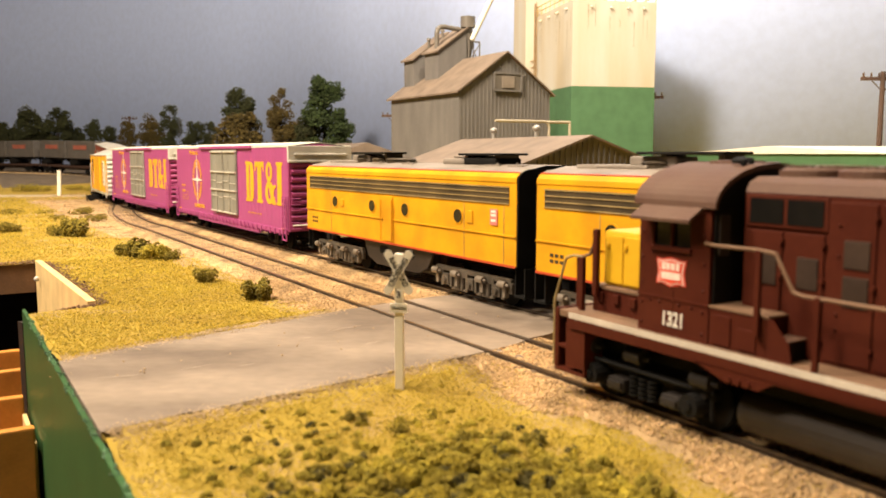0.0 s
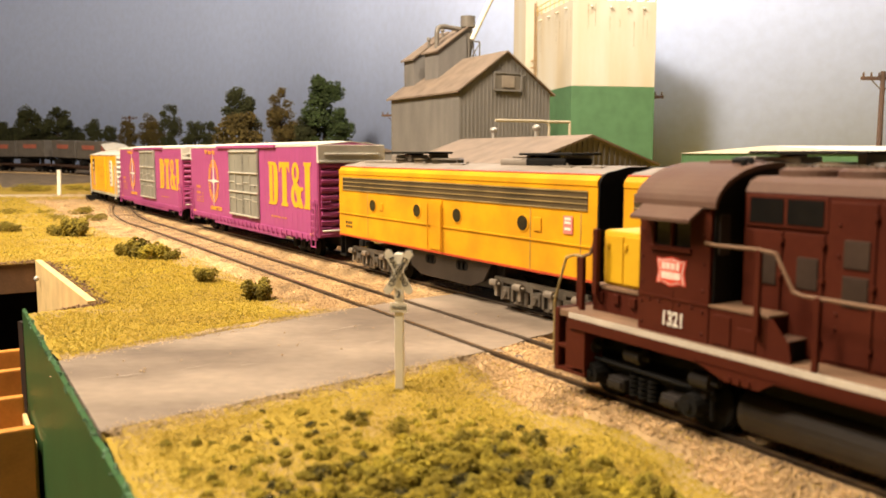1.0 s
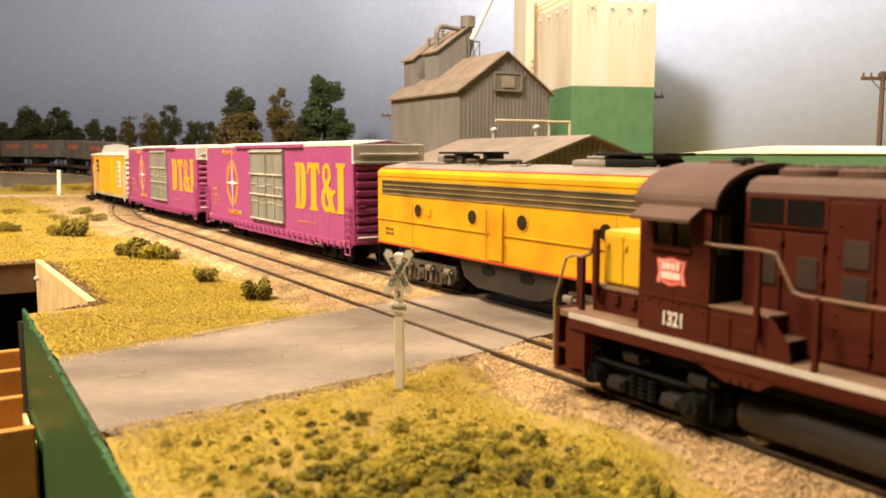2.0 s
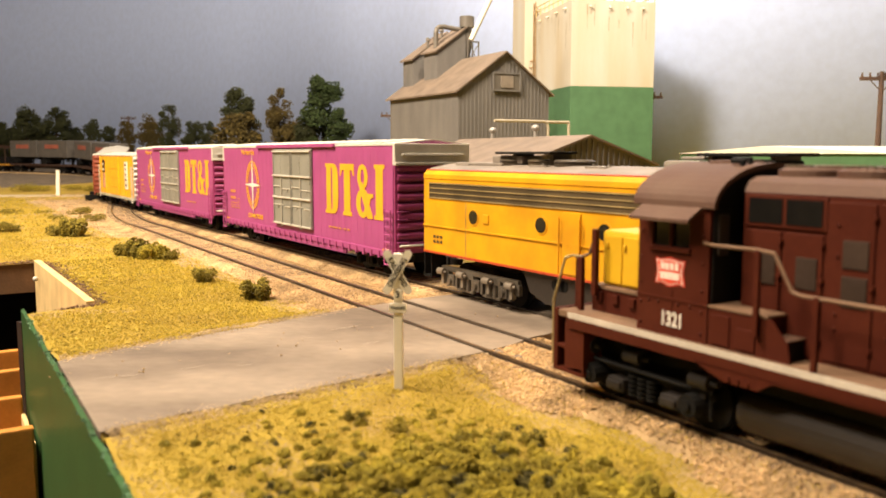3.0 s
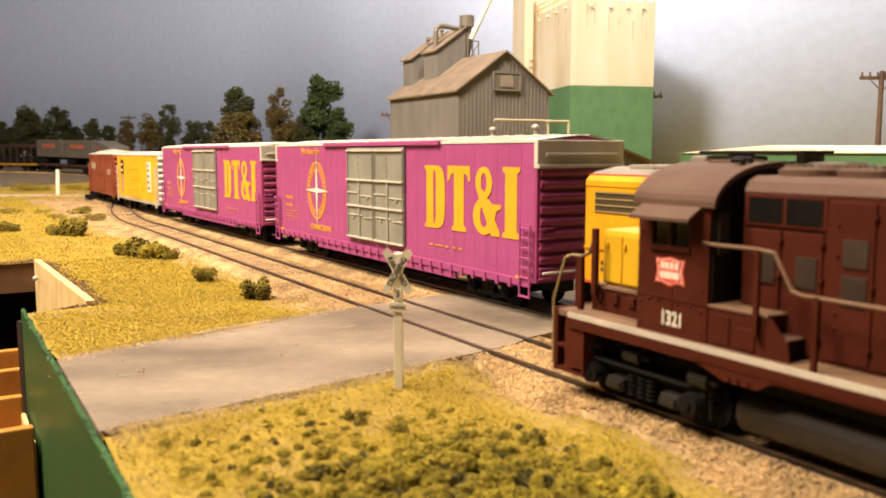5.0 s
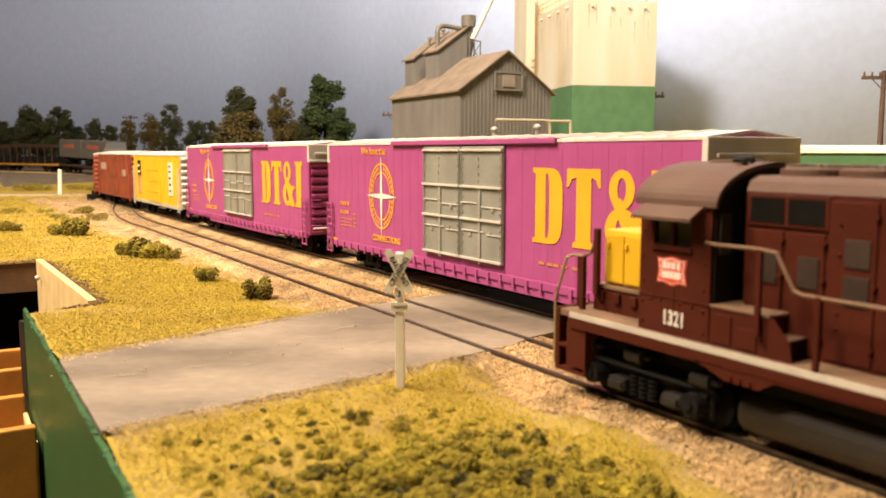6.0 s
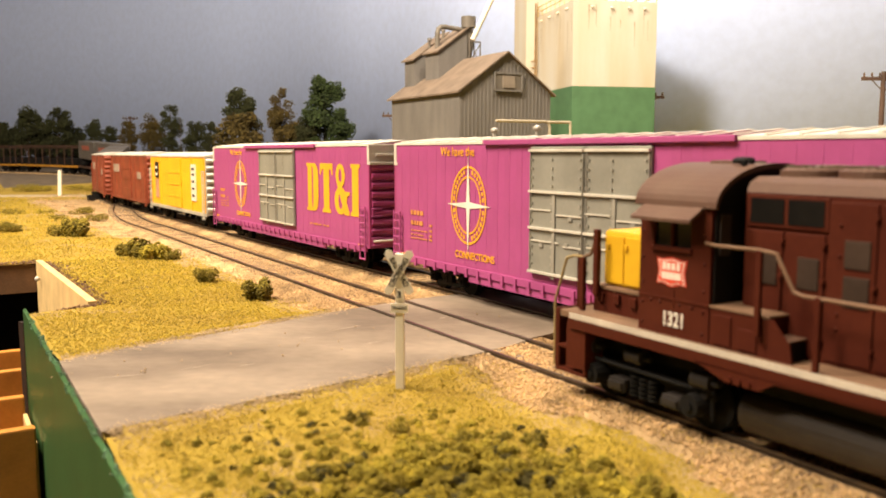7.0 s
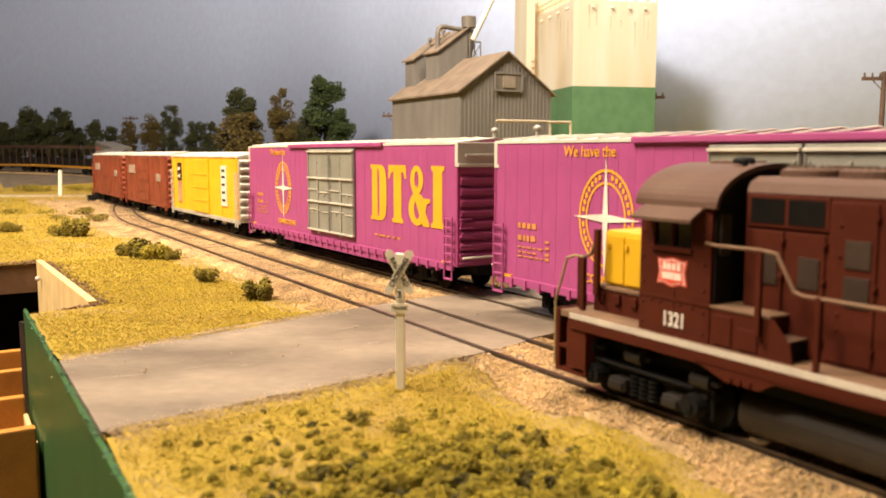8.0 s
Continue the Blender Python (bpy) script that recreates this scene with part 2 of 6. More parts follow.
def on_main(q):
    s = q + 500.0
    i = min(max(int(np.searchsorted(CUM, s)) - 1, 0), len(MAIN) - 2)
    return MAIN[i].lerp(MAIN[i + 1], (s - CUM[i]) / (CUM[i + 1] - CUM[i]))


def side_line(q):
    return (157 - 0.519 * q, 0.855 * q, 0.0)


SIDING = spline([side_line(q) for q in range(-500, 701, 100)] + [(-235, 643, 0), (-268, 706, 0), (-300, 778, 0), (-322, 835, 0), (-343, 893, 0)])


def to_qw(x, y):
    return ((x - 157) * -0.519 + y * 0.855, (x - 157) * -0.855 - y * 0.519)


def from_qw(q, w):
    return (157 - 0.519 * q - 0.855 * w, 0.855 * q - 0.519 * w)


def smooth(a, b, x):
    t = min(max((x - a) / (b - a), 0.0), 1.0)
    return t * t * (3 - 2 * t)


# ---- structure: room, backdrop, ground, road, fascia ----
def structure(name, bm, material, label=""):
    return tagged(part(name, bm, material), label, "", "", "structure")


structure("ceiling", boxes((-3200, 2600, -2000, 4200, 1300, 1340)), M_WALL)
structure("floor", boxes((-3200, 2600, -2000, 4200, -1090, -1050)), M_WOODSHADE)
structure("wall_south", boxes((-3200, 2600, -2040, -2000, -1050, 1300)), M_WALL)
structure("wall_north", boxes((-3200, 2600, 4200, 4240, -1050, 1300)), M_WALL)
structure("wall_west", boxes((-3240, -3200, -2000, 4200, -1050, 1300)), M_WALL)
structure("wall_east", boxes((2600, 2640, -2000, 4200, -1050, 1300)), M_WALL)

BACK = spline([(-3100, 3000, 0), (-2000, 2750, 0), (-1100, 2450, 0), (-500, 2050, 0), (-150, 1600, 0), (80, 1265, 0), (350, 1112, 0), (800, 1060, 0), (1700, 1010, 0), (2590, 980, 0)], 40)


def make_backdrop():
    bm = bmesh.new()
    rows = []
    for off in (0, 12):
        for z in (-60, 900):
            rows.append([bm.verts.new((p.x, p.y + off, z)) for p in BACK])
    n = len(BACK)
    for i in range(n - 1):
        for a, b in ((0, 1), (1, 3), (3, 2), (2, 0)):
            bm.faces.new((rows[a][i], rows[a][i + 1], rows[b][i + 1], rows[b][i]))
    bmesh.ops.recalc_face_normals(bm, faces=bm.faces[:])
    ob = structure("backdrop", bm, M_SKY, "painted pale sky-blue backdrop board behind the layout")
    for p in ob.data.polygons:
        p.use_smooth = True


make_backdrop()


UP_ROAD = [(-100.3, 212.2), (-28, 289), (12, 321), (60, 362), (110, 398)]
LO_ROAD = [(-66.6, 156.6), (10, 221), (40, 255), (88, 300), (140, 345)]


def gz(x, y):
    """Ground height of the layout."""
    q, w = to_qw(x, y)
    z = -3.2 + 20 * smooth(1050, 1400, y)
    if 130 < y < 420 and -130 < x < 130:
        yu = float(np.interp(x, [p[0] for p in UP_ROAD], [p[1] for p in UP_ROAD]))
        yl = float(np.interp(x, [p[0] for p in LO_ROAD], [p[1] for p in LO_ROAD]))
        z += 2.4 * (1 - smooth(1, 20, max(y - yu, yl - y) * 0.75)) * smooth(14, 24, w)
        if yl + 2 < y < yu - 2:
            z = -4.5
    z += 0.55 * noise.noise((x / 40, y / 40, 0)) * smooth(26, 40, abs(w))
    return z


def wmax(q):
    if q < 402:
        return 109.6 + 0.6 * noise.noise((q / 9, 3, 0))
    if q < 409:
        return 109.6 - 21.4 * (q - 402) / 7
    if q < 551:
        return 88.2 + 4.3 * (q - 409) / 142
    if q < 553:
        return 92.5 + 1700 * (q - 551) / 2
    return 1800.0


def turf_edge(x, y, q):
    """How far the ballast reaches from the siding towards the turf."""
    return 21 + 16 * smooth(520, 760, q) + 9 * noise.noise((x / 25, y / 25, 2.0)) + 3 * noise.noise((x / 6, y / 6, 1))


def make_ground():
    bm = bmesh.new()
    qs = sorted(set([-500, -300, -100, 0] + [60 + 6 * i for i in range(57)] + [402, 405, 409, 551, 553] + list(range(420, 551, 10))
                    + list(range(560, 1000, 12)) + list(range(1000, 2000, 60)) + list(range(2000, 3400, 150))))
    n = 90
    rows = []
    for q in qs:
        hi = wmax(q)
        row = []
        for k in range(n + 1):
            t = k / n
            w = hi - (hi + 1500) * (t ** 2.6) if q < 552 else hi * (1 - 2 * t) ** 3 if t < 0.5 else -1500 * (2 * t - 1) ** 2
            x, y = from_qw(q, w)
            row.append(bm.verts.new((x, y, gz(x, y))))
        rows.append(row)
    for a, b in zip(rows, rows[1:]):
        for k in range(n):
            bm.faces.new((a[k], b[k], b[k + 1], a[k + 1]))
    bmesh.ops.recalc_face_normals(bm, faces=bm.faces[:])
    if sum(f.normal.z for f in bm.faces) < 0:
        bmesh.ops.reverse_faces(bm, faces=bm.faces[:])
    for f in bm.faces:
        c = f.calc_center_median()
        q, w = to_qw(c.x, c.y)
        f.material_index = 1 if c.y > 1215 + 25 * noise.noise((c.x / 60, 0, 0)) else 2 if -75 < w < turf_edge(c.x, c.y, q) and c.y < 1000 else 0
    ob = structure("ground", bm, M_TURF, "model railway ground covered in yellow-green turf")
    ob.data.materials.append(M_YARD)
    ob.data.materials.append(M_SOIL)


make_ground()


def ribbon(path, w0, w1, z0, z1=None, wob=0.0):
    """A strip along a path from offset w0 to w1 (to the path's left), with its edges dipping."""
    bm = bmesh.new()
    rows = []
    for i, p in enumerate(path):
        d = (path[min(i + 1, len(path) - 1)] - path[max(i - 1, 0)])
        d.z = 0
        d.normalize()
        nrm = Vector((-d.y, d.x, 0))
        row = []
        m = 7
        for k in range(m):
            t = k / (m - 1)
            w = w0 + (w1 - w0) * t
            if k in (0, m - 1):
                w += wob * noise.noise((p.x / 14, p.y / 14, k * 3.1))
            c = p + nrm * w
            z = z0 if 0 < k < m - 1 else (z1 if z1 is not None else z0)
            row.append(bm.verts.new((c.x, c.y, p.z + z)))
        rows.append(row)
    for a, b in zip(rows, rows[1:]):
        for k in range(m - 1):
            bm.faces.new((a[k], b[k], b[k + 1], a[k + 1]))
    bmesh.ops.recalc_face_normals(bm, faces=bm.faces[:])
    if sum(f.normal.z for f in bm.faces) < 0:
        bmesh.ops.reverse_faces(bm, faces=bm.faces[:])
    return bm


def cut(path, a, b):
    return [p for p in path if a <= p.y <= b]


structure("ballast_bed_main", ribbon(cut(MAIN, 60, 2200), -22, 22, -1.3, -5.0, 4), M_SOIL, "tan stone ballast bed under the main track")
structure("ballast_bed_siding", ribbon(cut(SIDING, 60, 1000), -20, 21, -1.3, -5.0, 4), M_SOIL, "tan stone ballast bed under the siding")


# the road: crosses both tracks, its edges slightly uneven
def make_road():
    bm = bmesh.new()
    up, lo = UP_ROAD, LO_ROAD
    rows = []
    up, lo = spline([(x, y, 0) for x, y in up], 4), spline([(x, y, 0) for x, y in lo], 4)
    n = min(len(up), len(lo))
    for i in range(n):
        a, b = up[i * (len(up) - 1) // (n - 1)], lo[i * (len(lo) - 1) // (n - 1)]
        row = []
        for k in range(13):
            p = a.lerp(b, k / 12)
            if k in (0, 12):
                p = p + (a - b).normalized() * 1.4 * noise.noise((p.x / 7, p.y / 7, k))
            z = -0.75 + 0.12 * noise.noise((p.x / 18, p.y / 18, 5))
            row.append(bm.verts.new((p.x, p.y, z)))
        skirt0 = bm.verts.new((row[0].co.x, row[0].co.y, -5))
        skirt1 = bm.verts.new((row[-1].co.x, row[-1].co.y, -5))
        rows.append([skirt0] + row + [skirt1])
    for a, b in zip(rows, rows[1:]):
        for k in range(14):
            bm.faces.new((a[k], a[k + 1], b[k + 1], b[k]))
    for r in (rows[0], rows[-1]):
        bm.faces.new(r)
    bmesh.ops.recalc_face_normals(bm, faces=bm.faces[:])
    return structure("road", bm, M_ROAD, "worn grey plaster road crossing the tracks")


road = make_road()


def add_scuffs():
    rnd = random.Random(8)
    m = mat("pale_scuff", (0.36, 0.30, 0.23), 0.9, bump=0)
    for x, y, l, a in ((-62, 205, 9, 38), (-50, 207, 5, 30), (-40, 238, 6, 35), (-20, 232, 7, 42), (-78, 196, 12, 20), (-30, 252, 14, 41), (0, 268, 5, 40), (-8, 250, 3, 15)):
        bm = bmesh.new()
        n = 6
        top = [(-l / 2 + l * k / n, 0.22 * math.sin(math.pi * k / n) * rnd.uniform(0.5, 1.4)) for k in range(n + 1)]
        vs = [bm.verts.new((px, py, 0)) for px, py in top] + [bm.verts.new((px, -py * 0.8, 0)) for px, py in top[::-1][1:-1]]
        bm.faces.new(vs)
        ob = part("scuff", bm, m, road)
        ob.matrix_local = pose(x * MM, y * MM, -0.50 * MM, 0, 0, a)
    for k in range(26):
        t = rnd.random()
        bm = bmesh.new()
        bmesh.ops.create_icosphere(bm, subdivisions=1, radius=rnd.uniform(0.12, 0.32))
        x, y = -90 + 100 * t + rnd.uniform(-12, 12), 195 + 75 * t + rnd.uniform(-10, 12)
        if in_road(x, y, -4):
            ob = part("crumb", bm, M_DIRT if k % 3 else M_SOIL, road)
            ob.location = (x * MM, y * MM, -0.5 * MM)
        else:
            bm.free()


def make_fascia():
    """The green front board, its corner, the pine board in the notch and the drawers below."""
    bm = bmesh.new()
    rows = []
    for i in range(161):
        q = -420 + 823 * i / 160
        w = 110.4
        x, y = from_qw(q, w)
        x2, y2 = from_qw(q, w + 0.9)
        t = -1.0 + 0.8 * noise.noise((q / 6, 0, 1))
        rows.append([bm.verts.new(c) for c in ((x, y, -6), (x, y, t), (x2, y2, t - 0.5), (x2, y2, -420), (x, y, -420))])
    for a, b in zip(rows, rows[1:]):
        for k in range(5):
            bm.faces.new((a[k], a[(k + 1) % 5], b[(k + 1) % 5], b[k]))
    bm.faces.new(rows[0]), bm.faces.new(rows[-1])
    bmesh.ops.recalc_face_normals(bm, faces=bm.faces[:])
    structure("fascia", bm, M_FASCIA, "dark green painted front board with a rough top edge")

    def wall_qw(name, q0, w0, q1, w1, thick, top, bottom, material, label):
        a, b = Vector((*from_qw(q0, w0), 0)), Vector((*from_qw(q1, w1), 0))
        nrm = Vector((-(b - a).y, (b - a).x, 0)).normalized() * thick
        bm = bmesh.new()
        vs = [bm.verts.new((p.x, p.y, z)) for z in (bottom, top) for p in (a, b, b + nrm, a + nrm)]
        for f in ((0, 1, 5, 4), (1, 2, 6, 5), (2, 3, 7, 6), (3, 0, 4, 7), (4, 5, 6, 7), (3, 2, 1, 0)):
            bm.faces.new([vs[i] for i in f])
        bmesh.ops.recalc_face_normals(bm, faces=bm.faces[:])
        return structure(name, bm, material, label)

    wall_qw("notch_side_board", 551, 93.5, 409, 89.2, 3, -1.5, -42, M_PINE, "pale pine board along the notch in the layout edge")
    wall_qw("notch_front_board", 409, 89.2, 402, 111.5, -4, -6, -420, M_WOODSHADE, "dark board closing the notch")
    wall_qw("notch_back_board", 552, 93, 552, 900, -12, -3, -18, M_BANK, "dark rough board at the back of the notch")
    wall_qw("under_board", 440, 92, 440, 60, 6, -60, -420, M_WOODSHADE, "dark underframe of the layout")


make_fascia()


# ---- track ----
def make_track(name, path, label):
    tr = thing(name, label, "track")
    for i, off in enumerate((-8.7, 8.7)):
        bm = join(ribbon_solid(path, off - 0.3, off + 0.3, -2.4, -0.5), ribbon_solid(path, off - 0.8, off + 0.8, -2.6, -2.1))
        part("rail", bm, M_RAIL, tr, "brown-painted rail")
        part("rail_head", ribbon_solid(path, off - 0.4, off + 0.4, -0.5, 0.0), M_RAILTOP, tr, "bright worn rail head")
    return tr


def ribbon_solid(path, w0, w1, z0, z1):
    bm = bmesh.new()
    rows = []
    for i, p in enumerate(path):
        d = (path[min(i + 1, len(path) - 1)] - path[max(i - 1, 0)])
        d.z = 0
        d.normalize()
        nrm = Vector((-d.y, d.x, 0))
        rows.append([bm.verts.new(p + nrm * w + Vector((0, 0, z))) for w, z in ((w0, z0), (w1, z0), (w1, z1), (w0, z1))])
    for a, b in zip(rows, rows[1:]):
        for k in range(4):
            bm.faces.new((a[k], b[k], b[(k + 1) % 4], a[(k + 1) % 4]))
    bm.faces.new(rows[0]), bm.faces.new(rows[-1])
    bmesh.ops.recalc_face_normals(bm, faces=bm.faces[:])
    return bm


main_track = make_track("main_track", cut(MAIN, -380, 2100)[::2], "brown model railway track on tan ballast")
siding_track = make_track("siding_track", cut(SIDING, -380, 1000)[::2], "brown model railway siding on tan ballast")


def tie_mesh():
    bm = boxes((-0.95, 0.95, -13.5, 13.5, -2.4, 0.0), bevel=0.2)
    for v in bm.verts:
        v.co *= MM
    me = bpy.data.meshes.new("tie")
    bm.to_mesh(me)
    bm.free()
    me.materials.append(M_TIE)
    return me


TIE = tie_mesh()


def lay_ties(track, path, y0, y1):
    rnd = random.Random(4)
    dist, nxt = 0.0, 0.0
    for a, b in zip(path, path[1:]):
        L = (b - a).length
        while nxt < dist + L:
            p = a.lerp(b, (nxt - dist) / L)
            nxt += 5.2
            if not y0 < p.y < y1:
                continue
            d = b - a
            ob = new("tie", TIE)
            ob.parent = track
            ob.matrix_local = pose(p.x * MM, p.y * MM, (p.z - 1.0 - 0.3 * rnd.random()) * MM, 0, 0, math.degrees(math.atan2(d.y, d.x)) + rnd.uniform(-2, 2))
        dist += L


lay_ties(siding_track, SIDING, 100, 960)
lay_ties(main_track, MAIN, 200, 1150)


# ---- loose ground cover: stones and foam, one object of stuff each ----
OCT = np.array([(1, 0, 0), (-1, 0, 0), (0, 1, 0), (0, -1, 0), (0, 0, 1), (0, 0, -1)], float)
OCTF = np.array([(0, 2, 4), (2, 1, 4), (1, 3, 4), (3, 0, 4), (2, 0, 5), (1, 2, 5), (3, 1, 5), (0, 3, 5)])


TET = np.array([(1, 1, 1), (1, -1, -1), (-1, 1, -1), (-1, -1, 1)], float) * 0.75
TETF = np.array([(0, 1, 2), (0, 3, 1), (0, 2, 3), (1, 3, 2)])


def scatter(name, pts, sizes, material, label, squash=0.8, seed=1, tet=False):
    shape, faces = (TET, TETF) if tet else (OCT, OCTF)
    nv = len(shape)
    rng = np.random.default_rng(seed)
    n = len(pts)
    pts, sizes = np.asarray(pts, float), np.asarray(sizes, float)
    q = rng.normal(size=(n, 4))
    q /= np.linalg.norm(q, axis=1)[:, None]
    w, x, y, z = q.T
    R = np.stack([np.stack([1 - 2 * (y * y + z * z), 2 * (x * y - z * w), 2 * (x * z + y * w)], -1),
                  np.stack([2 * (x * y + z * w), 1 - 2 * (x * x + z * z), 2 * (y * z - x * w)], -1),
                  np.stack([2 * (x * z - y * w), 2 * (y * z + x * w), 1 - 2 * (x * x + y * y)], -1)], 1)
    base = shape[None] * (sizes[:, None, None] * rng.uniform(0.6, 1.3, size=(n, nv, 1)))
    v = np.einsum("nij,nkj->nki", R, base) * np.array([1, 1, squash]) + pts[:, None, :]
    v = (v * MM).reshape(-1, 3)
    f = (faces[None] + nv * np.arange(n)[:, None, None]).reshape(-1, 3)
    me = bpy.data.meshes.new(name)
    me.vertices.add(len(v))
    me.vertices.foreach_set("co", v.ravel())
    me.loops.add(f.size)
    me.loops.foreach_set("vertex_index", f.ravel().astype(np.int32))
    me.polygons.add(len(f))
    me.polygons.foreach_set("loop_start", np.arange(0, f.size, 3, dtype=np.int32))
    me.update()
    me.materials.append(material)
    return tagged(new(name, me), label, "ground cover", "", "stuff")


def in_road(x, y, pad=0.0):
    if y > 400 or y < 150:
        return False
    yu = np.interp(x, [p[0] for p in UP_ROAD], [p[1] for p in UP_ROAD])
    yl = np.interp(x, [p[0] for p in LO_ROAD], [p[1] for p in LO_ROAD])
    return yl - pad < y < yu + pad


def make_cover():
    rnd = random.Random(11)
    stones, ssz, foam, fsz, dark, dsz, dirt, tsz = [], [], [], [], [], [], [], []

    def main_w(x, y):
        return (x - 214.2) * -0.848 - y * 0.530

    # dense near the camera, thinner further off
    for q0, q1, count, k in ((80, 270, 190000, 0.42), (270, 460, 120000, 0.55), (460, 800, 80000, 0.85), (800, 1300, 26000, 1.7)):
        for _ in range(count):
            q = rnd.uniform(q0, q1)
            lo, hi = (-110, 110) if q < 402 else (-110, 87) if q < 552 else (-110, 260) if q < 800 else (-140, 500)
            w = rnd.uniform(lo, hi)
            if q > 552 and w < 87 and q < 800 and rnd.random() < 0.2:
                w = rnd.uniform(87, hi)
            x, y = from_qw(q, w)
            if in_road(x, y, 1.0) or w > wmax(q) - 1:
                continue
            wm = main_w(x, y)
            edge = turf_edge(x, y, q)
            z = gz(x, y)
            turfy = w > edge
            if not turfy and w > -75:
                z = max(z, min(-1.25, -1.25 - (min(abs(w), abs(wm)) - 15) * 0.4))
                if abs(abs(w) - 8.7) < 1.2 or abs(abs(wm) - 8.7) < 1.2:
                    continue
                if w > 12 and q < 330 and rnd.random() < 0.16:
                    foam.append((x, y, z + 0.4)), fsz.append(rnd.uniform(0.3, 0.6) * k)
                    continue
                if q < 460 and rnd.random() < 0.45:
                    continue
                if (abs(w) < 15 or abs(wm) < 15) and rnd.random() < 0.55:
                    continue
                stones.append((x, y, z + 0.25)), ssz.append(rnd.uniform(0.4, 1.1) * (0.36 if k < 0.7 else 0.42 * k))
            else:
                t = noise.noise((x / 30, y / 30, 7.0)) + 0.5 * noise.noise((x / 9, y / 9, 3.0))
                near_edge = w < edge + 8 or in_road(x, y, 9)
                heart = math.exp(-((x - 6) / 34) ** 2 - ((y - 132) / 30) ** 2)
                if near_edge and rnd.random() < 0.7:
                    dirt.append((x, y, z)), tsz.append(rnd.uniform(0.3, 0.6) * k)
                elif (t < -0.38 or (w > 78 and q < 262 and t < 0.15)) and rnd.random() < 0.5:
                    dirt.append((x, y, z)), tsz.append(rnd.uniform(0.3, 0.6) * k)
                elif rnd.random() < 0.30 + 0.5 * heart:
                    dark.append((x, y, z + rnd.uniform(0, 0.7))), dsz.append(rnd.uniform(0.3, 0.66) * k)
                else:
                    foam.append((x, y, z + rnd.uniform(0, 0.7))), fsz.append(rnd.uniform(0.3, 0.66) * k)
    for _ in range(60000):
        q, w = rnd.uniform(85, 420), rnd.uniform(-30, 33)
        x, y = from_qw(q, w)
        edge = turf_edge(x, y, q)
        if in_road(x, y, 1.0) or w > edge + 3 * rnd.random() or abs(abs(w) - 8.7) < 1.5:
            continue
        if abs(w) < 15 and rnd.random() < 0.4:
            continue
        z = max(gz(x, y), min(-1.25, -1.25 - (abs(w) - 15) * 0.4))
        stones.append((x, y, z + 0.35)), ssz.append(rnd.uniform(0.18, 0.42))
    scatter("ballast_stones", stones, ssz, M_BALLAST, "loose tan and pinkish ballast stones", 0.8, 1)
    scatter("turf", foam, fsz, M_FOAM, "yellow-green ground foam turf", 0.42, 2, True)
    scatter("olive_turf", dark, dsz, M_FOAMOL, "olive ground foam turf", 0.45, 4, True)
    # sand washed along both edges of the road, and bare earth round the notch
    for edge_pts, side in ((UP_ROAD, 1), (LO_ROAD, -1)):
        path = spline([(ex, ey, 0) for ex, ey in edge_pts], 1.5)
        for p, nxt in zip(path, path[1:]):
            if to_qw(p.x, p.y)[1] < 16:
                continue
            d = (nxt - p).normalized()
            for _ in range(26):
                o = rnd.gauss(1.2, 2.2) * side
                x, y = p.x - d.y * o + rnd.uniform(-1, 1), p.y + d.x * o + rnd.uniform(-1, 1)
                if to_qw(x, y)[1] > wmax(to_qw(x, y)[0]) - 0.6:
                    continue
                dirt.append((x, y, max(gz(x, y), -0.75))), tsz.append(rnd.uniform(0.12, 0.34))
    bank, bsz = [], []
    for _ in range(5000):
        if rnd.random() < 0.55:
            q = rnd.uniform(405, 551)
            w = wmax(q) - abs(rnd.gauss(0, 3.2))
        else:
            q, w = 552.5 + abs(rnd.gauss(0, 4)), rnd.uniform(90, 330)
        x, y = from_qw(q, w)
        bank.append((x, y, gz(x, y) + rnd.uniform(-0.3, 0.6))), bsz.append(rnd.uniform(0.3, 0.9))
    scatter("bare_bank", bank, bsz, M_BANK, "bare brown earth along the notch edge", 0.7, 8, True)
    scatter("dirt_grains", dirt, tsz, M_DIRT, "fine tan dirt grains along turf edges", 0.7, 3, True)


make_cover()
add_scuffs()


def make_rubble():
    """Broken plaster lumps and a dark hollow where the road ends at the near rail."""
    rnd = random.Random(31)
    for x, y, r in ((15.5, 223.5, 1.5), (18.5, 226.5, 1.1), (12.5, 221.2, 1.0), (20.5, 217.5, 1.2), (22.0, 214.0, 0.8), (27.5, 248.5, 1.1), (31.0, 251.5, 0.9), (17.0, 219.5, 0.7)):
        bm = bmesh.new()
        bmesh.ops.create_icosphere(bm, subdivisions=1, radius=1.0)
        for v in bm.verts:
            v.co = Vector((v.co.x * r * 1.5, v.co.y * r, v.co.z * r * 0.5)) * rnd.uniform(0.75, 1.2)
        ob = tagged(part("rubble", bm, M_DIRT if r < 1.15 else M_ROAD), "broken plaster lump at the crossing edge", "rubble")
        ob.matrix_world = pose(x * MM, y * MM, -1.2 * MM, 0, 0, rnd.uniform(0, 180))


make_rubble()


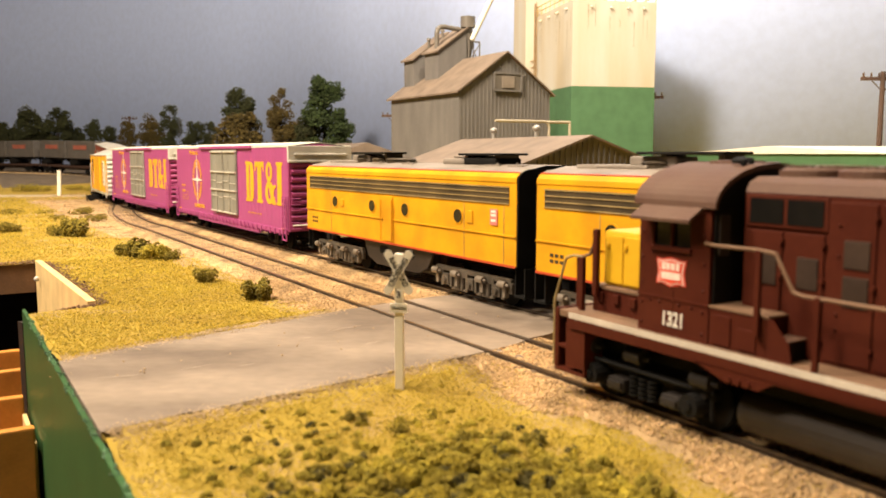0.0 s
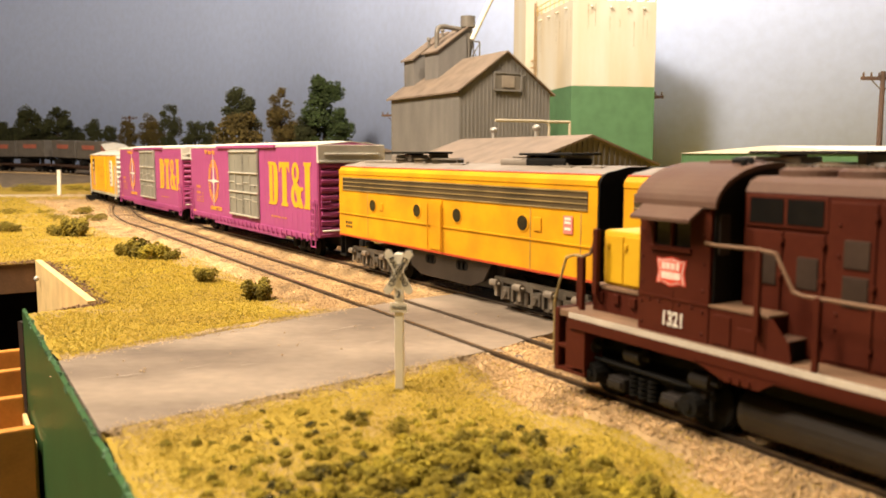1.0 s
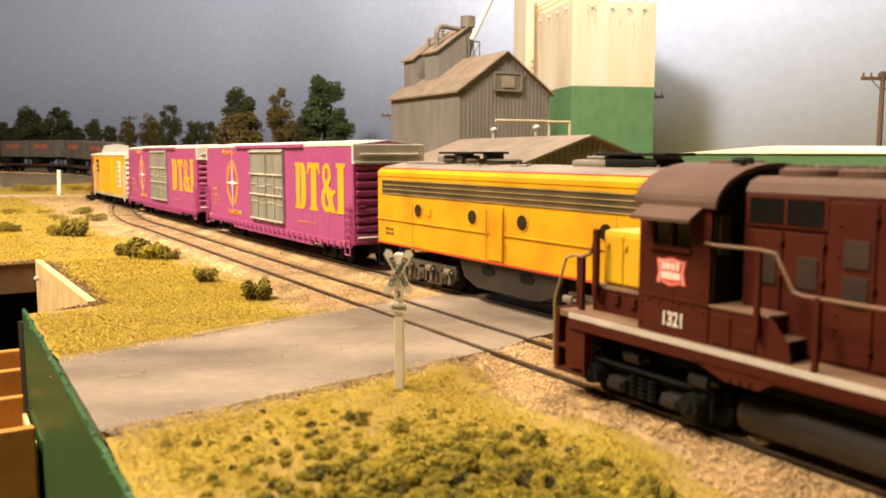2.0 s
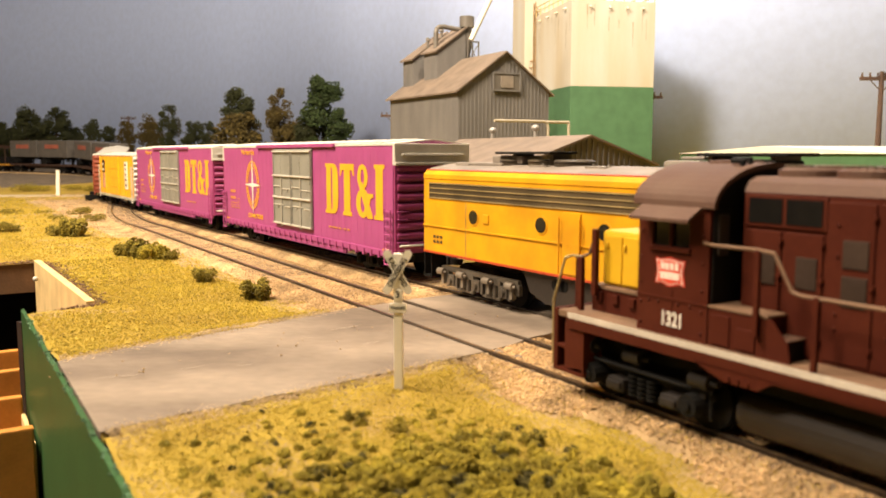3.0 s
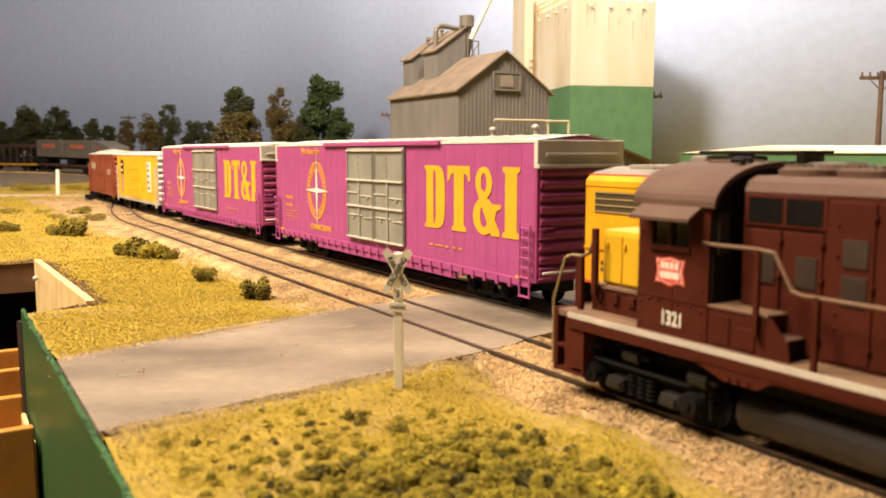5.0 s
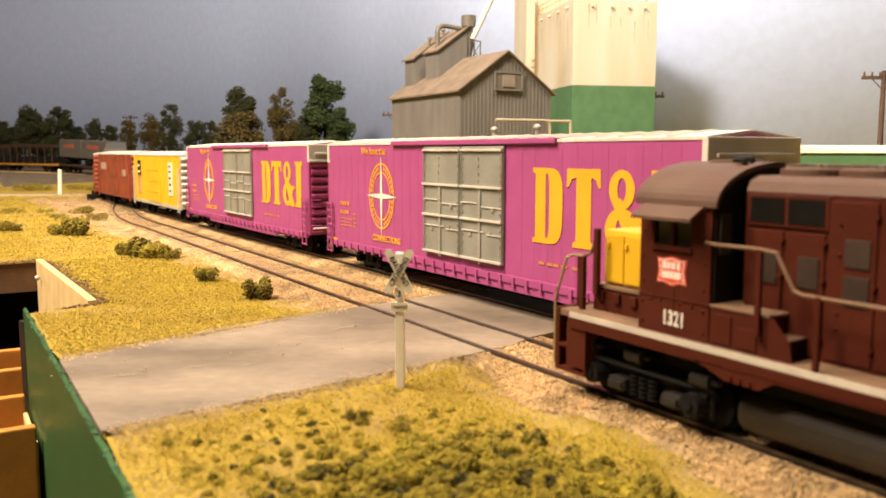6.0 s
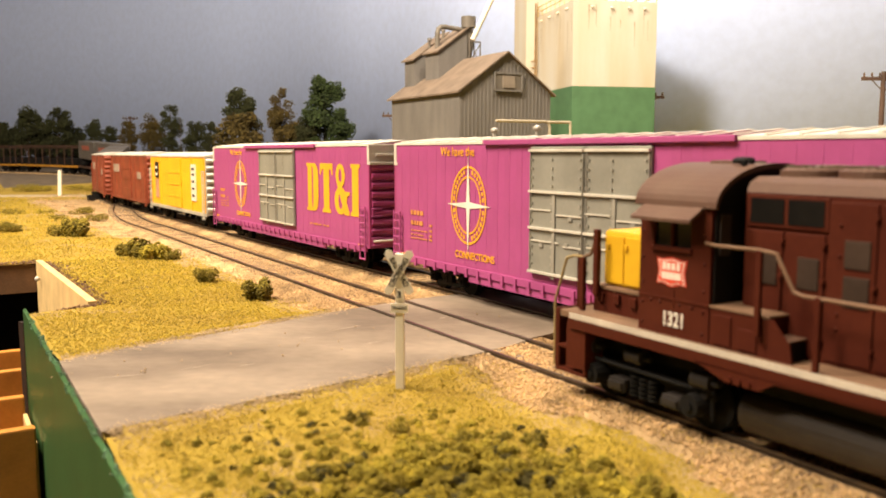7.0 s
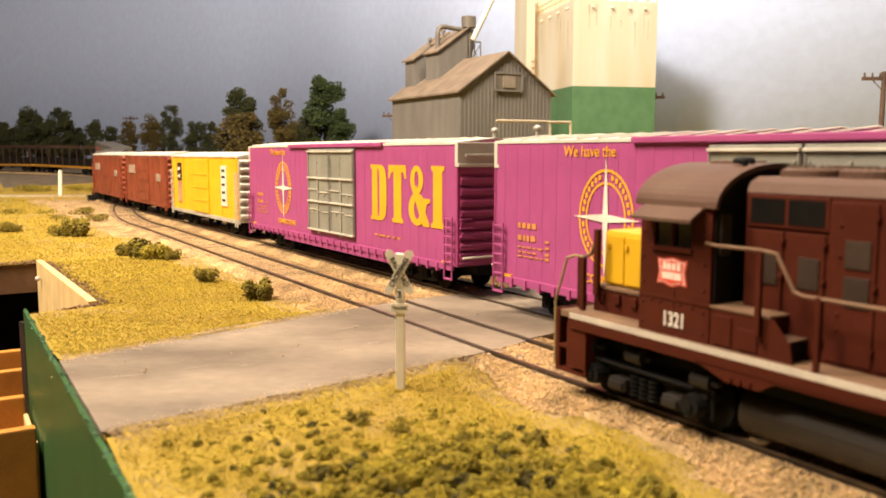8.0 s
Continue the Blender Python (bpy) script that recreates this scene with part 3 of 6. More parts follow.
def make_bush(x, y, rx, ry, h, material, count, label, name="bush"):
    rnd = random.Random(int(x * 7 + y))
    pts, sz = [], []
    lumps = [(rnd.uniform(-0.65, 0.65) * rx, rnd.uniform(-0.65, 0.65) * ry, rnd.uniform(0.2, 0.62) * h, rnd.uniform(0.26, 0.42)) for _ in range(11)]
    for _ in range(count * 3):
        lx, ly, lz, r = rnd.choice(lumps)
        d = Vector((rnd.gauss(0, 1), rnd.gauss(0, 1), rnd.gauss(0, 1))).normalized() * rnd.uniform(0.7, 1.0)
        px, py, pz = lx + d.x * rx * r, ly + d.y * ry * r, lz + d.z * h * r
        if pz < -0.5:
            continue
        pts.append((x + px, y + py, gz(x, y) + pz)), sz.append(rnd.uniform(0.45, 1.0) * max(h, 4) / 13)
    ob = scatter(name, pts, sz, material, label, 0.9, int(abs(x)))
    ob["category"], ob["kind"] = "bush", "object"
    del ob["kind"]
    return ob


BUSHES = [(-72, 316, 6.6, 6, 10, M_FOAMDK, 420), (-104, 358, 6.4, 5, 7, M_FOAMDK, 320), (-174, 455, 8, 7, 9, M_FOAMDK, 380), (-163, 446, 8, 7, 12, M_FOAMDK, 420), (-154, 440, 9, 7, 10, M_FOAMOL, 420), (-145, 438, 6, 6, 7, M_FOAMDK, 260),
          (-250, 562, 10, 8, 15, M_FOAMDK, 500), (-262, 566, 8, 7, 8, M_FOAMDK, 260), (-312, 590, 12, 9, 9, M_FOAMDK, 360), (-292, 690, 15, 10, 7, M_FOAMDK, 300), (-325, 705, 11, 8, 5, M_FOAMOL, 200), (-330, 765, 14, 10, 8, M_FOAMDK, 320),
          (-372, 775, 12, 9, 5, M_FOAMOL, 200), (-400, 770, 14, 9, 6, M_FOAMDK, 240), (-560, 1150, 40, 16, 11, M_FOAMOL, 420), (-640, 1140, 40, 18, 10, M_FOAMOL, 420), (-500, 1160, 36, 14, 9, M_FOAMOL, 380), (-720, 1150, 40, 16, 9, M_FOAMOL, 400), (-470, 1150, 30, 12, 7, M_FOAMOL, 300)]
for bx, by, rx, ry, h, m_, c in BUSHES:
    make_bush(bx, by, rx, ry, h, m_, c, "small olive green foam bush on the turf")


def make_foreground_clumps():
    """Rough turf in the near verge: rounded foam clumps, small and golden outside, large, olive and piled at the heart."""
    rnd = random.Random(5)
    sets = {"gold": ([], []), "olive": ([], []), "dark": ([], [])}
    placed = 0
    while placed < 1700:
        if placed < 420:
            x, y = rnd.gauss(4, 24), rnd.gauss(132, 19)
        else:
            x, y = from_qw(rnd.gauss(150, 36), rnd.gauss(66, 18))
        q, w = to_qw(x, y)
        if w > 105 or w < 33 or in_road(x, y, 7) or y < 92:
            placed += 1
            continue
        placed += 1
        heart = math.exp(-((x - 5) / 26) ** 2 - ((y - 130) / 20) ** 2)
        r = rnd.uniform(0.6, 1.3) + 2.1 * heart * rnd.uniform(0.3, 1.0)
        u = rnd.random()
        # dark clumps lie low and paint the shade in the gaps
        kind = "dark" if u < 0.03 + 0.24 * heart else "olive" if u < 0.42 + 0.5 * heart else "gold"
        pts, sz = sets[kind]
        z0 = gz(x, y) + (2.8 * heart * rnd.random() if kind != "dark" else 0.6 * heart)
        knobs = [(Vector((rnd.gauss(0, 1), rnd.gauss(0, 1), abs(rnd.gauss(0, 0.8)))).normalized() * r * 0.62, r * rnd.uniform(0.34, 0.56)) for _ in range(6)]
        for c, kr in knobs:
            for _ in range(int(16 + 13 * kr * kr)):
                d = Vector((rnd.gauss(0, 1), rnd.gauss(0, 1), rnd.gauss(0.25, 1))).normalized() * kr * rnd.uniform(0.8, 1.0)
                pts.append((x + c.x + d.x, y + c.y + d.y, z0 + (c.z + d.z) * 0.95)), sz.append(rnd.uniform(0.20, 0.36) * (0.7 + 0.35 * kr))
    for name, m, label in (("gold", M_FOAMOL, "coarse clumps of golden foam turf"), ("olive", M_CLUMP, "coarse clumps of olive foam turf"), ("dark", M_FOAMSHADE, "coarse clumps of dark green foam")):
        scatter("coarse_turf_" + name, *sets[name], m, label, 0.8, 9)
    for q, w in ((205, 38), (190, 44), (212, 50), (176, 37), (224, 58), (236, 62), (160, 36), (264, 79)):
        x, y = from_qw(q, w)
        make_bush(x, y, 2.6, 2.6, 3.2, M_FOAMDK, 90, "tiny dark green foam tuft in the verge", "foam_tuft")


make_foreground_clumps()


def make_chips():
    rnd = random.Random(21)
    pts, sz = [], []
    for _ in range(1300):
        q = rnd.uniform(150, 402)
        if noise.noise((q / 10, 0, 4)) < -0.05:
            continue
        x, y = from_qw(q, 110.4 + rnd.uniform(-0.5, 1.1))
        pts.append((x, y, -1.2 + rnd.uniform(-1.2, 0.7))), sz.append(rnd.uniform(0.12, 0.42))
    scatter("chipped_paint_edge", pts, sz, M_CHIP, "ragged pale green chipped paint along the front board", 0.7, 6, True)


make_chips()


# ---- rolling stock ----
def truck(parent, x, axles, wheel=5.2, spacing=11.0, half=9.0, name="truck", material=None):
    """One truck: sideframes with journal boxes, axles with wheels."""
    material = material or M_TRUCK
    L = spacing * (axles - 1)
    tall = 1.3 if axles == 3 else 1.0
    t = part(name, boxes((-L / 2 - 5, L / 2 + 5, -3.0, 3.0, 6.0, 8.0)), M_BLACK, parent)
    t.matrix_local = pose(x * MM, 0, 0)
    for sgn in (-1, 1):
        y = sgn * (half + 3.2)
        bm = boxes((-L / 2 - 4, L / 2 + 4, y - 0.9, y + 0.9, 6.8, 8.6), (-3.2, 3.2, y - 1.0, y + 1.0, 3.2, 8.0), bevel=0.35)
        for k in range(axles):
            ax = -L / 2 + k * spacing
            box(bm, ax - 1.9, ax + 1.9, y - 1.5, y + 1.5, 3.2, 7.6, 0.4)
            box(bm, ax - 0.9, ax + 0.9, y - 2.1 if sgn < 0 else y, y if sgn < 0 else y + 2.1, 4.3, 6.0, 0.3)
            if k < axles - 1:
                box(bm, ax + 2.5, ax + spacing - 2.5, y - 0.6, y + 0.6, 2.6, 4.2, 0.3)
                cyl(bm, (ax + spacing / 2, y - 0.3, 4.0), (ax + spacing / 2, y - 0.3, 7.0), 1.1, seg=8)
        for v in bm.verts:
            v.co.z *= tall
        part("sideframe", bm, material, t, "grey cast sideframe with journal boxes")
    for k in range(axles):
        bm = bmesh.new()
        ax = -L / 2 + k * spacing
        cyl(bm, (ax, -9, wheel), (ax, 9, wheel), 1.0, seg=8)
        for s in (-1, 1):
            cyl(bm, (ax, s * 7.6, wheel), (ax, s * 9.4, wheel), wheel, seg=24)
            cyl(bm, (ax, s * 7.0, wheel), (ax, s * 7.7, wheel), wheel + 0.6, seg=24)
        part("wheelset", bm, M_BLACK, t, "dark metal wheelset")
    return t


def passenger_truck(parent, x, spacing=16.5, wheel=5.6):
    """Six-wheel truck: cast frame with pedestal legs, journal lids, springs and bright brake cylinders."""
    t = part("truck", boxes((-22, 22, -7, 7, 7.0, 11.0), bevel=0.4), M_BLACK, parent, "six-wheel truck")
    t.matrix_local = pose(x * MM, 0, 0)
    for sgn in (-1, 1):
        y = sgn * 14.2
        out = y + sgn * 1.2
        bm = bmesh.new()
        for k in (-1, 0, 1):
            ax = k * spacing
            for e in (-1, 1):
                box(bm, ax + e * 2.9 - 0.7, ax + e * 2.9 + 0.7, y - 1.0, y + 1.0, 3.0, 9.6, 0.25)
            box(bm, ax - 2.2, ax + 2.2, *sorted((y - sgn * 0.5, y + sgn * 1.6)), 3.6, 7.8, 0.4)
            cyl(bm, (ax, y + sgn * 1.4, 5.6), (ax, y + sgn * 2.5, 5.6), 1.5, 1.2, seg=10)
        for k in (-0.5, 0.5):
            ax = k * spacing
            box(bm, ax - 5.2, ax + 5.2, y - 0.75, y + 0.75, 7.2, 9.0, 0.35)
            box(bm, ax - 5.6, ax + 5.6, y - 0.5, y + 0.5, 2.2, 3.2, 0.3)
        box(bm, -24, 24, y - 0.8, y + 0.8, 8.8, 10.6, 0.35)
        for e in (-1, 1):
            box(bm, e * 23.0 - 1.6, e * 23.0 + 1.6, y - 0.8, y + 0.8, 5.4, 9.2, 0.4)
        part("sideframe", bm, M_TRUCK, t, "grey cast sideframe with journal boxes")
        coil = bmesh.new()
        cyl(coil, (0, y + sgn * 0.4, 3.0), (0, y + sgn * 0.4, 7.4), 0.85, seg=8)
        repeat("spring", coil, M_TRUCK, t, [(k * spacing + e, 0, 0) for k in (-0.5, 0.5) for e in (-2.2, 0, 2.2)])
        for ax in (-21.5, -8.2, 8.2, 21.5):
            bm = bmesh.new()
            cyl(bm, (ax - 2.3, out + sgn * 0.9, 8.6), (ax + 1.6, out + sgn * 0.9, 8.6), 1.25, seg=12)
            cyl(bm, (ax + 1.6, out + sgn * 0.9, 8.6), (ax + 3.0, out + sgn * 0.9, 8.6), 0.5, seg=8)
            box(bm, ax - 0.7, ax + 0.7, *sorted((y, out + sgn * 0.8)), 4.0, 8.6, 0.2)
            part("brake_cylinder", bm, M_BRAKE, t, "bright metal brake cylinder")
    for k in (-1, 0, 1):
        bm = bmesh.new()
        cyl(bm, (k * spacing, -9, wheel), (k * spacing, 9, wheel), 1.0, seg=8)
        for e in (-1, 1):
            cyl(bm, (k * spacing, e * 7.6, wheel), (k * spacing, e * 9.4, wheel), wheel, seg=24)
            cyl(bm, (k * spacing, e * 7.0, wheel), (k * spacing, e * 7.7, wheel), wheel + 0.6, seg=24)
        part("wheelset", bm, M_BLACK, t, "dark metal wheelset")
    return t


def coupler(parent, x, sgn):
    part("coupler", boxes((min(x, x + sgn * 9), max(x, x + sgn * 9), -1.2, 1.2, 8.2, 10.6), (min(x + sgn * 6, x + sgn * 10), max(x + sgn * 6, x + sgn * 10), -2.2, 2.4, 7.8, 11.2), bevel=0.3), M_BLACK, parent)


def ellipse(cx, cz, rx, rz, n=28):
    return [(cx + rx * math.cos(2 * math.pi * k / n), cz + rz * math.sin(2 * math.pi * k / n)) for k in range(n)]


def ring(cx, cz, rx, rz, tx, tz, y, n=32, thick=0.2):
    bm = bmesh.new()
    o = [bm.verts.new((x, y, z)) for x, z in ellipse(cx, cz, rx, rz, n)]
    i = [bm.verts.new((x, y, z)) for x, z in ellipse(cx, cz, rx - tx, rz - tz, n)]
    for k in range(n):
        j = (k + 1) % n
        bm.faces.new((o[k], o[j], i[j], i[k]))
    return bm


def make_pink_boxcar(L=224.0):
    """High boxcar with two double plug doors; forward is +x, the decorated side faces -y."""
    car = thing("boxcar", "bright pink high-cube boxcar with grey double doors and yellow lettering", "boxcar", "train cars")
    W, h, zb, zt = 18.0, L / 2, 11.5, 56.0
    profile = [(-W, zb), (W, zb), (W, zt), (W - 1, zt + 0.8), (0, zt + 2.4), (-W + 1, zt + 0.8), (-W, zt)]
    part("body", extrude_profile(profile, -h, h), M_PINK, car)
    for s in (-1, 1):
        xs = [-h + 4 + 6.6 * k for k in range(34) if -h + 4 + 6.6 * k < h - 3 and not -28 < -h + 4 + 6.6 * k - DOOR < 28]
        repeat("side_rib", boxes((-1.5, 1.5, -0.16, 0.16, zb + 1, zt - 1.0)), M_PINK, car, [(x, s * (W - 0.1), 0) for x in xs])
        bm = boxes((-h + 2, h - 2, s * (W + 0.1) - 0.7, s * (W + 0.1) + 0.7, zb - 1.6, zb + 1.0), bevel=0.25)
        x = -h + 10
        while x < h - 8:
            box(bm, x, x + 1.4, s * (W + 0.4) - 0.9, s * (W + 0.4) + 0.9, zb - 2.4, zb + 0.6)
            x += 7.2
        box(bm, DOOR - 62, DOOR + 62, s * (W - 0.3) - 0.5, s * (W - 0.3) + 0.5, zb - 4.2, zb - 1.2)
        part("side_sill", bm, M_PINK, car)
        # doors
        for k in (-1, 1):
            cx = DOOR + k * 13.0
            y0, y1 = sorted((s * (W + 0.1), s * (W + 1.2)))
            door = part("door", boxes((cx - 12.7, cx + 12.7, y0, y1, zb + 3.6, zt - 1.0), bevel=0.4), M_DOOR, car, "grey plug door with bright latch bars")
            yb = s * (W + 1.4)
            for zz in (0.0, 0.365, 0.665, 1.0):
                z = zb + 4.4 + zz * (zt - zb - 6.6)
                bm = bmesh.new()
                box(bm, cx - 12.6, cx + 12.6, yb - 0.7, yb + 0.7, z - 0.4, z + 0.4, 0.12)
                part("door_bar", bm, M_BARE, door, "bright metal door bar")
            for xx in (-12.2, 12.2):
                bm = bmesh.new()
                cyl(bm, (cx + xx, yb, zb + 4), (cx + xx, yb, zt - 2), 0.25, seg=8)
                part("lock_rod", bm, M_LOCKROD, door, "grey lock rod")
            bm = bmesh.new()
            box(bm, cx - 1.2, cx + 0.2, yb - 0.3, yb + 0.1, zb + 3, zb + 30, 0.1)
            part("lock_rod", bm, M_LOCKROD, door, "grey lock rod")
            for zz, x0, x1 in ((0.53, -12.4, -2.0), (0.50, 0.6, 12.4), (0.28, -11.5, 2.0), (0.26, 4, 12)):
                z = zb + 3.4 + zz * (zt - zb - 5.6)
                bm = bmesh.new()
                box(bm, cx + x0, cx + x1, yb - 0.22, yb + 0.22, z - 0.2, z + 0.2)
                part("latch_bar", bm, M_BARE, door, "thin bright latch bar")
            bm = bmesh.new()
            for xx in (-11.2, 11.2, -1.6):
                for r_ in range(15):
                    z = zb + 4.5 + r_ * 2.7
                    box(bm, cx + xx - 0.28, cx + xx + 0.28, yb - 0.3, yb + 0.1, z - 0.28, z + 0.28)
            for xx, z in ((5.5, zb + 14), (-6.5, zb + 13), (7, zb + 22)):
                box(bm, cx + xx - 0.9, cx + xx + 0.9, yb - 0.2, yb + 0.3, z - 0.6, z + 0.6)
            part("rivet_strip", bm, M_LOCKROD, door)
    # ends: horizontal ribs
    for s in (-1, 1):
        bm = bmesh.new()
        cyl(bm, (0, -W + 1.2, 0), (0, W - 1.2, 0), 1.75, seg=10)
        repeat("end_rib", bm, M_PINK_SHADE, car, [(s * h, 0, zb + 3.5 + k * (zt - 9 - zb - 3.5) / 8) for k in range(9)])
        repeat("corner_post", boxes((-0.9, 0.9, -0.8, 0.8, zb, zt), bevel=0.3), M_PINK_SHADE, car, [(s * h, -W + 0.8, 0), (s * h, W - 0.8, 0)])
        part("end_cap", boxes((s * h - 0.6, s * h + 1.3, -W - 0.3, W + 0.3, zt - 7.2, zt + 0.9), (s * h - 0.6, s * h + 2.1, -W - 0.3, W + 0.3, zt - 8.0, zt - 6.8), (s * h, s * h + 2.0, -W + 3, W - 3, zt - 4.4, zt - 3.2), bevel=0.3), M_ROOFWHITE, car, "off-white upper end panel")
        for side in (-1, 1):
            bm = bmesh.new()
            xs = s * (h - 3.5)
            yy = side * (W + 1.3)
            for k in range(6):
                z = zb + 1.5 + k * 3.2
                cyl(bm, (xs - 2.6, yy, z), (xs + 2.6, yy, z), 0.32, seg=6)
            for xx in (-2.6, 2.6):
                cyl(bm, (xs + xx, yy, zb - 5), (xs + xx, yy, zb + 18.5), 0.38, seg=6)
            cyl(bm, (xs - 2.6, yy, zb - 4.6), (xs + 2.6, yy, zb - 4.6), 0.4, seg=6)
            for k in range(6):
                z = zb + 1.5 + k * 3.2
                cyl(bm, (s * (h + 1.6), side * (W - 6), z), (s * (h + 1.6), side * (W - 0.6), z), 0.32, seg=6)
            part("ladder", bm, M_PINK, car)
        bm = tube([(s * (h + 3.2), -W + 1, zb + 3.5), (s * (h + 3.2), W - 1, zb + 3.5)], 0.45)
        part("crossover_bar", bm, M_ROOFWHITE, car)
        coupler(car, s * h, s)
    # roof: pale panels with ribs along each end stretch, pink in the middle
    bm = bmesh.new()
    for k in range(int(L / 9)):
        x = -h + 4 + k * 9.0
        for sg in (-1, 1):
            a = Vector((x, sg * (W - 0.6), zt + 1.2))
            b = Vector((x, 0, zt + 2.8))
            cyl(bm, a, b, 0.42, seg=6)
    part("roof_ribs", bm, M_ROOFWHITE, car, "off-white roof ribs")
    rp = [(-W - 0.25, zt + 0.1), (-W - 0.25, zt + 1.0), (0, zt + 2.75), (W + 0.25, zt + 1.0), (W + 0.25, zt + 0.1), (W - 1, zt + 0.1), (0, zt + 1.9), (-W + 1, zt + 0.1)]
    part("roof_panel", extrude_profile(rp, DOOR + 52, h), M_ROOFWHITE, car, "off-white roof panel")
    part("roof_panel", extrude_profile(rp, -h, DOOR - 52), M_ROOFWHITE, car, "off-white roof panel")
    bm = boxes((DOOR - 52, DOOR + 52, -W - 1.3, -W + 1, zt - 0.3, zt + 1.4), (DOOR - 52, DOOR + 52, W - 1, W + 1.3, zt - 0.3, zt + 1.4), bevel=0.3)
    part("door_track", bm, M_PINK, car)
    for x in (-h + 32, h - 32):
        truck(car, x, 2, 5.2, 20, 9, "truck", M_BLACK)
    part("underframe", boxes((-h + 6, h - 6, -4, 4, 6.5, zb), (-30, 30, -9, 9, 4.5, zb), bevel=0.4), M_BLACK, car)
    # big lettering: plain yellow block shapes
    y = -W - 0.27

    def glyph(bm):
        part("block_mark", bm, M_LETTER, car, "large yellow block mark")
    zl, zh = 24.8, 48.2
    X0 = 45.0
    gz0, gh = zl, zh - zl
    zc = (zl + zh) / 2
    half = [-math.pi / 2 + math.pi * k / 16 for k in range(17)]

    def bowl(cx, cz, rx, rz, ix, iz, squared=0.55):
        """A heavy half-round stroke, open to the left, with a narrow slot."""
        bm = bmesh.new()
        def bend(v):
            return math.copysign(abs(v) ** squared, v)
        o = [bm.verts.new((cx + rx * bend(math.cos(a)), y, cz + rz * bend(math.sin(a)))) for a in half]
        i = [bm.verts.new((cx + ix * bend(math.cos(a)), y, cz + iz * bend(math.sin(a)))) for a in half]
        for k in range(16):
            bm.faces.new((o[k], o[k + 1], i[k + 1], i[k]))
        return bm
    glyph(join(bowl(X0 + 6.4, zc, 7.6, gh / 2, 1.3, gh * 0.43),
               plate([(X0 - 0.4, zl), (X0 + 6.4, zl), (X0 + 6.4, zl + 1.5), (X0 + 5.9, zl + 2), (X0 + 5.9, zh - 2), (X0 + 6.4, zh - 1.5), (X0 + 6.4, zh), (X0 - 0.4, zh), (X0 - 0.4, zh - 1.3), (X0 + 0.9, zh - 1.8), (X0 + 0.9, zl + 1.8), (X0 - 0.4, zl + 1.3)], y, 0.25)))
    glyph(plate([(X0 + 16.0, zh), (X0 + 15.8, zh - 5.4), (X0 + 16.8, zh - 5.4), (X0 + 18.0, zh - 3.2), (X0 + 20.2, zh - 2.5), (X0 + 20.2, zl + 2.0), (X0 + 18.8, zl + 1.3), (X0 + 18.8, zl),
                 (X0 + 28.0, zl), (X0 + 28.0, zl + 1.3), (X0 + 26.6, zl + 2.0), (X0 + 26.6, zh - 2.5), (X0 + 28.6, zh - 3.2), (X0 + 29.6, zh - 5.4), (X0 + 30.6, zh - 5.4), (X0 + 30.4, zh)], y, 0.25))
    glyph(join(ring(X0 + 39.0, zh - gh * 0.235, 5.0, gh * 0.235, 3.3, 2.2, y - 0.02), ring(X0 + 39.2, zl + gh * 0.275, 6.6, gh * 0.275, 4.3, 2.6, y),
               plate([(X0 + 34.6, zl + gh * 0.66), (X0 + 38.6, zl + gh * 0.66), (X0 + 48.4, zl + 1.2), (X0 + 48.4, zl), (X0 + 43.6, zl)], y - 0.04, 0.2),
               plate([(X0 + 43.0, zl + gh * 0.46), (X0 + 49.0, zl + gh * 0.46), (X0 + 49.0, zl + gh * 0.40), (X0 + 46.6, zl + gh * 0.37), (X0 + 44.4, zl + gh * 0.12), (X0 + 42.6, zl + gh * 0.18)], y - 0.03, 0.2)))
    glyph(plate([(X0 + 49.9, zl), (X0 + 59.3, zl), (X0 + 59.3, zl + 1.4), (X0 + 57.8, zl + 2.1), (X0 + 57.8, zh - 2.1), (X0 + 59.3, zh - 1.4), (X0 + 59.3, zh),
                 (X0 + 49.9, zh), (X0 + 49.9, zh - 1.4), (X0 + 51.4, zh - 2.1), (X0 + 51.4, zl + 2.1), (X0 + 49.9, zl + 1.4)], y, 0.25))
    # round compass emblem
    cx, cz = -58.2, 34.6
    bm = join(ring(cx, cz, 11.2, 14.0, 0.7, 0.8, y), ring(cx, cz, 8.2, 10.4, 0.6, 0.7, y))
    part("emblem_ring", bm, M_LETTER, car, "yellow double ring of the compass emblem")
    bm = bmesh.new()
    for k in range(34):
        a = 2 * math.pi * k / 34
        if abs(math.sin(2 * a)) < 0.22:
            continue
        px, pz = cx + 9.4 * math.cos(a), cz + 11.9 * math.sin(a)
        box(bm, px - 0.5, px + 0.5, y, y + 0.2, pz - 0.7, pz + 0.7)
    part("emblem_lettering", bm, M_LETTER, car, "ring of tiny yellow marks")
    star = []
    for k in range(8):
        a = math.pi / 4 * k
        rr, rz = ((13.6, 17.5) if k % 2 == 0 else (1.5, 1.6))
        star.append((cx + rr * math.cos(a), cz + rz * math.sin(a)))
    part("emblem_star", plate(star, y - 0.08, 0.2), M_WHITE, car, "pale four-pointed compass star")
    words("slogan", "We have the", 4.6, M_LETTER, car, on_side(cx - 7.3, y, 53.4), 0.92)
    words("slogan", "CONNECTIONS", 3.6, M_LETTER, car, on_side(cx + 4, y, 16.6), 0.95, 0.05)
    # small data lettering that cannot be read
    bm = bmesh.new()
    rnd = random.Random(3)
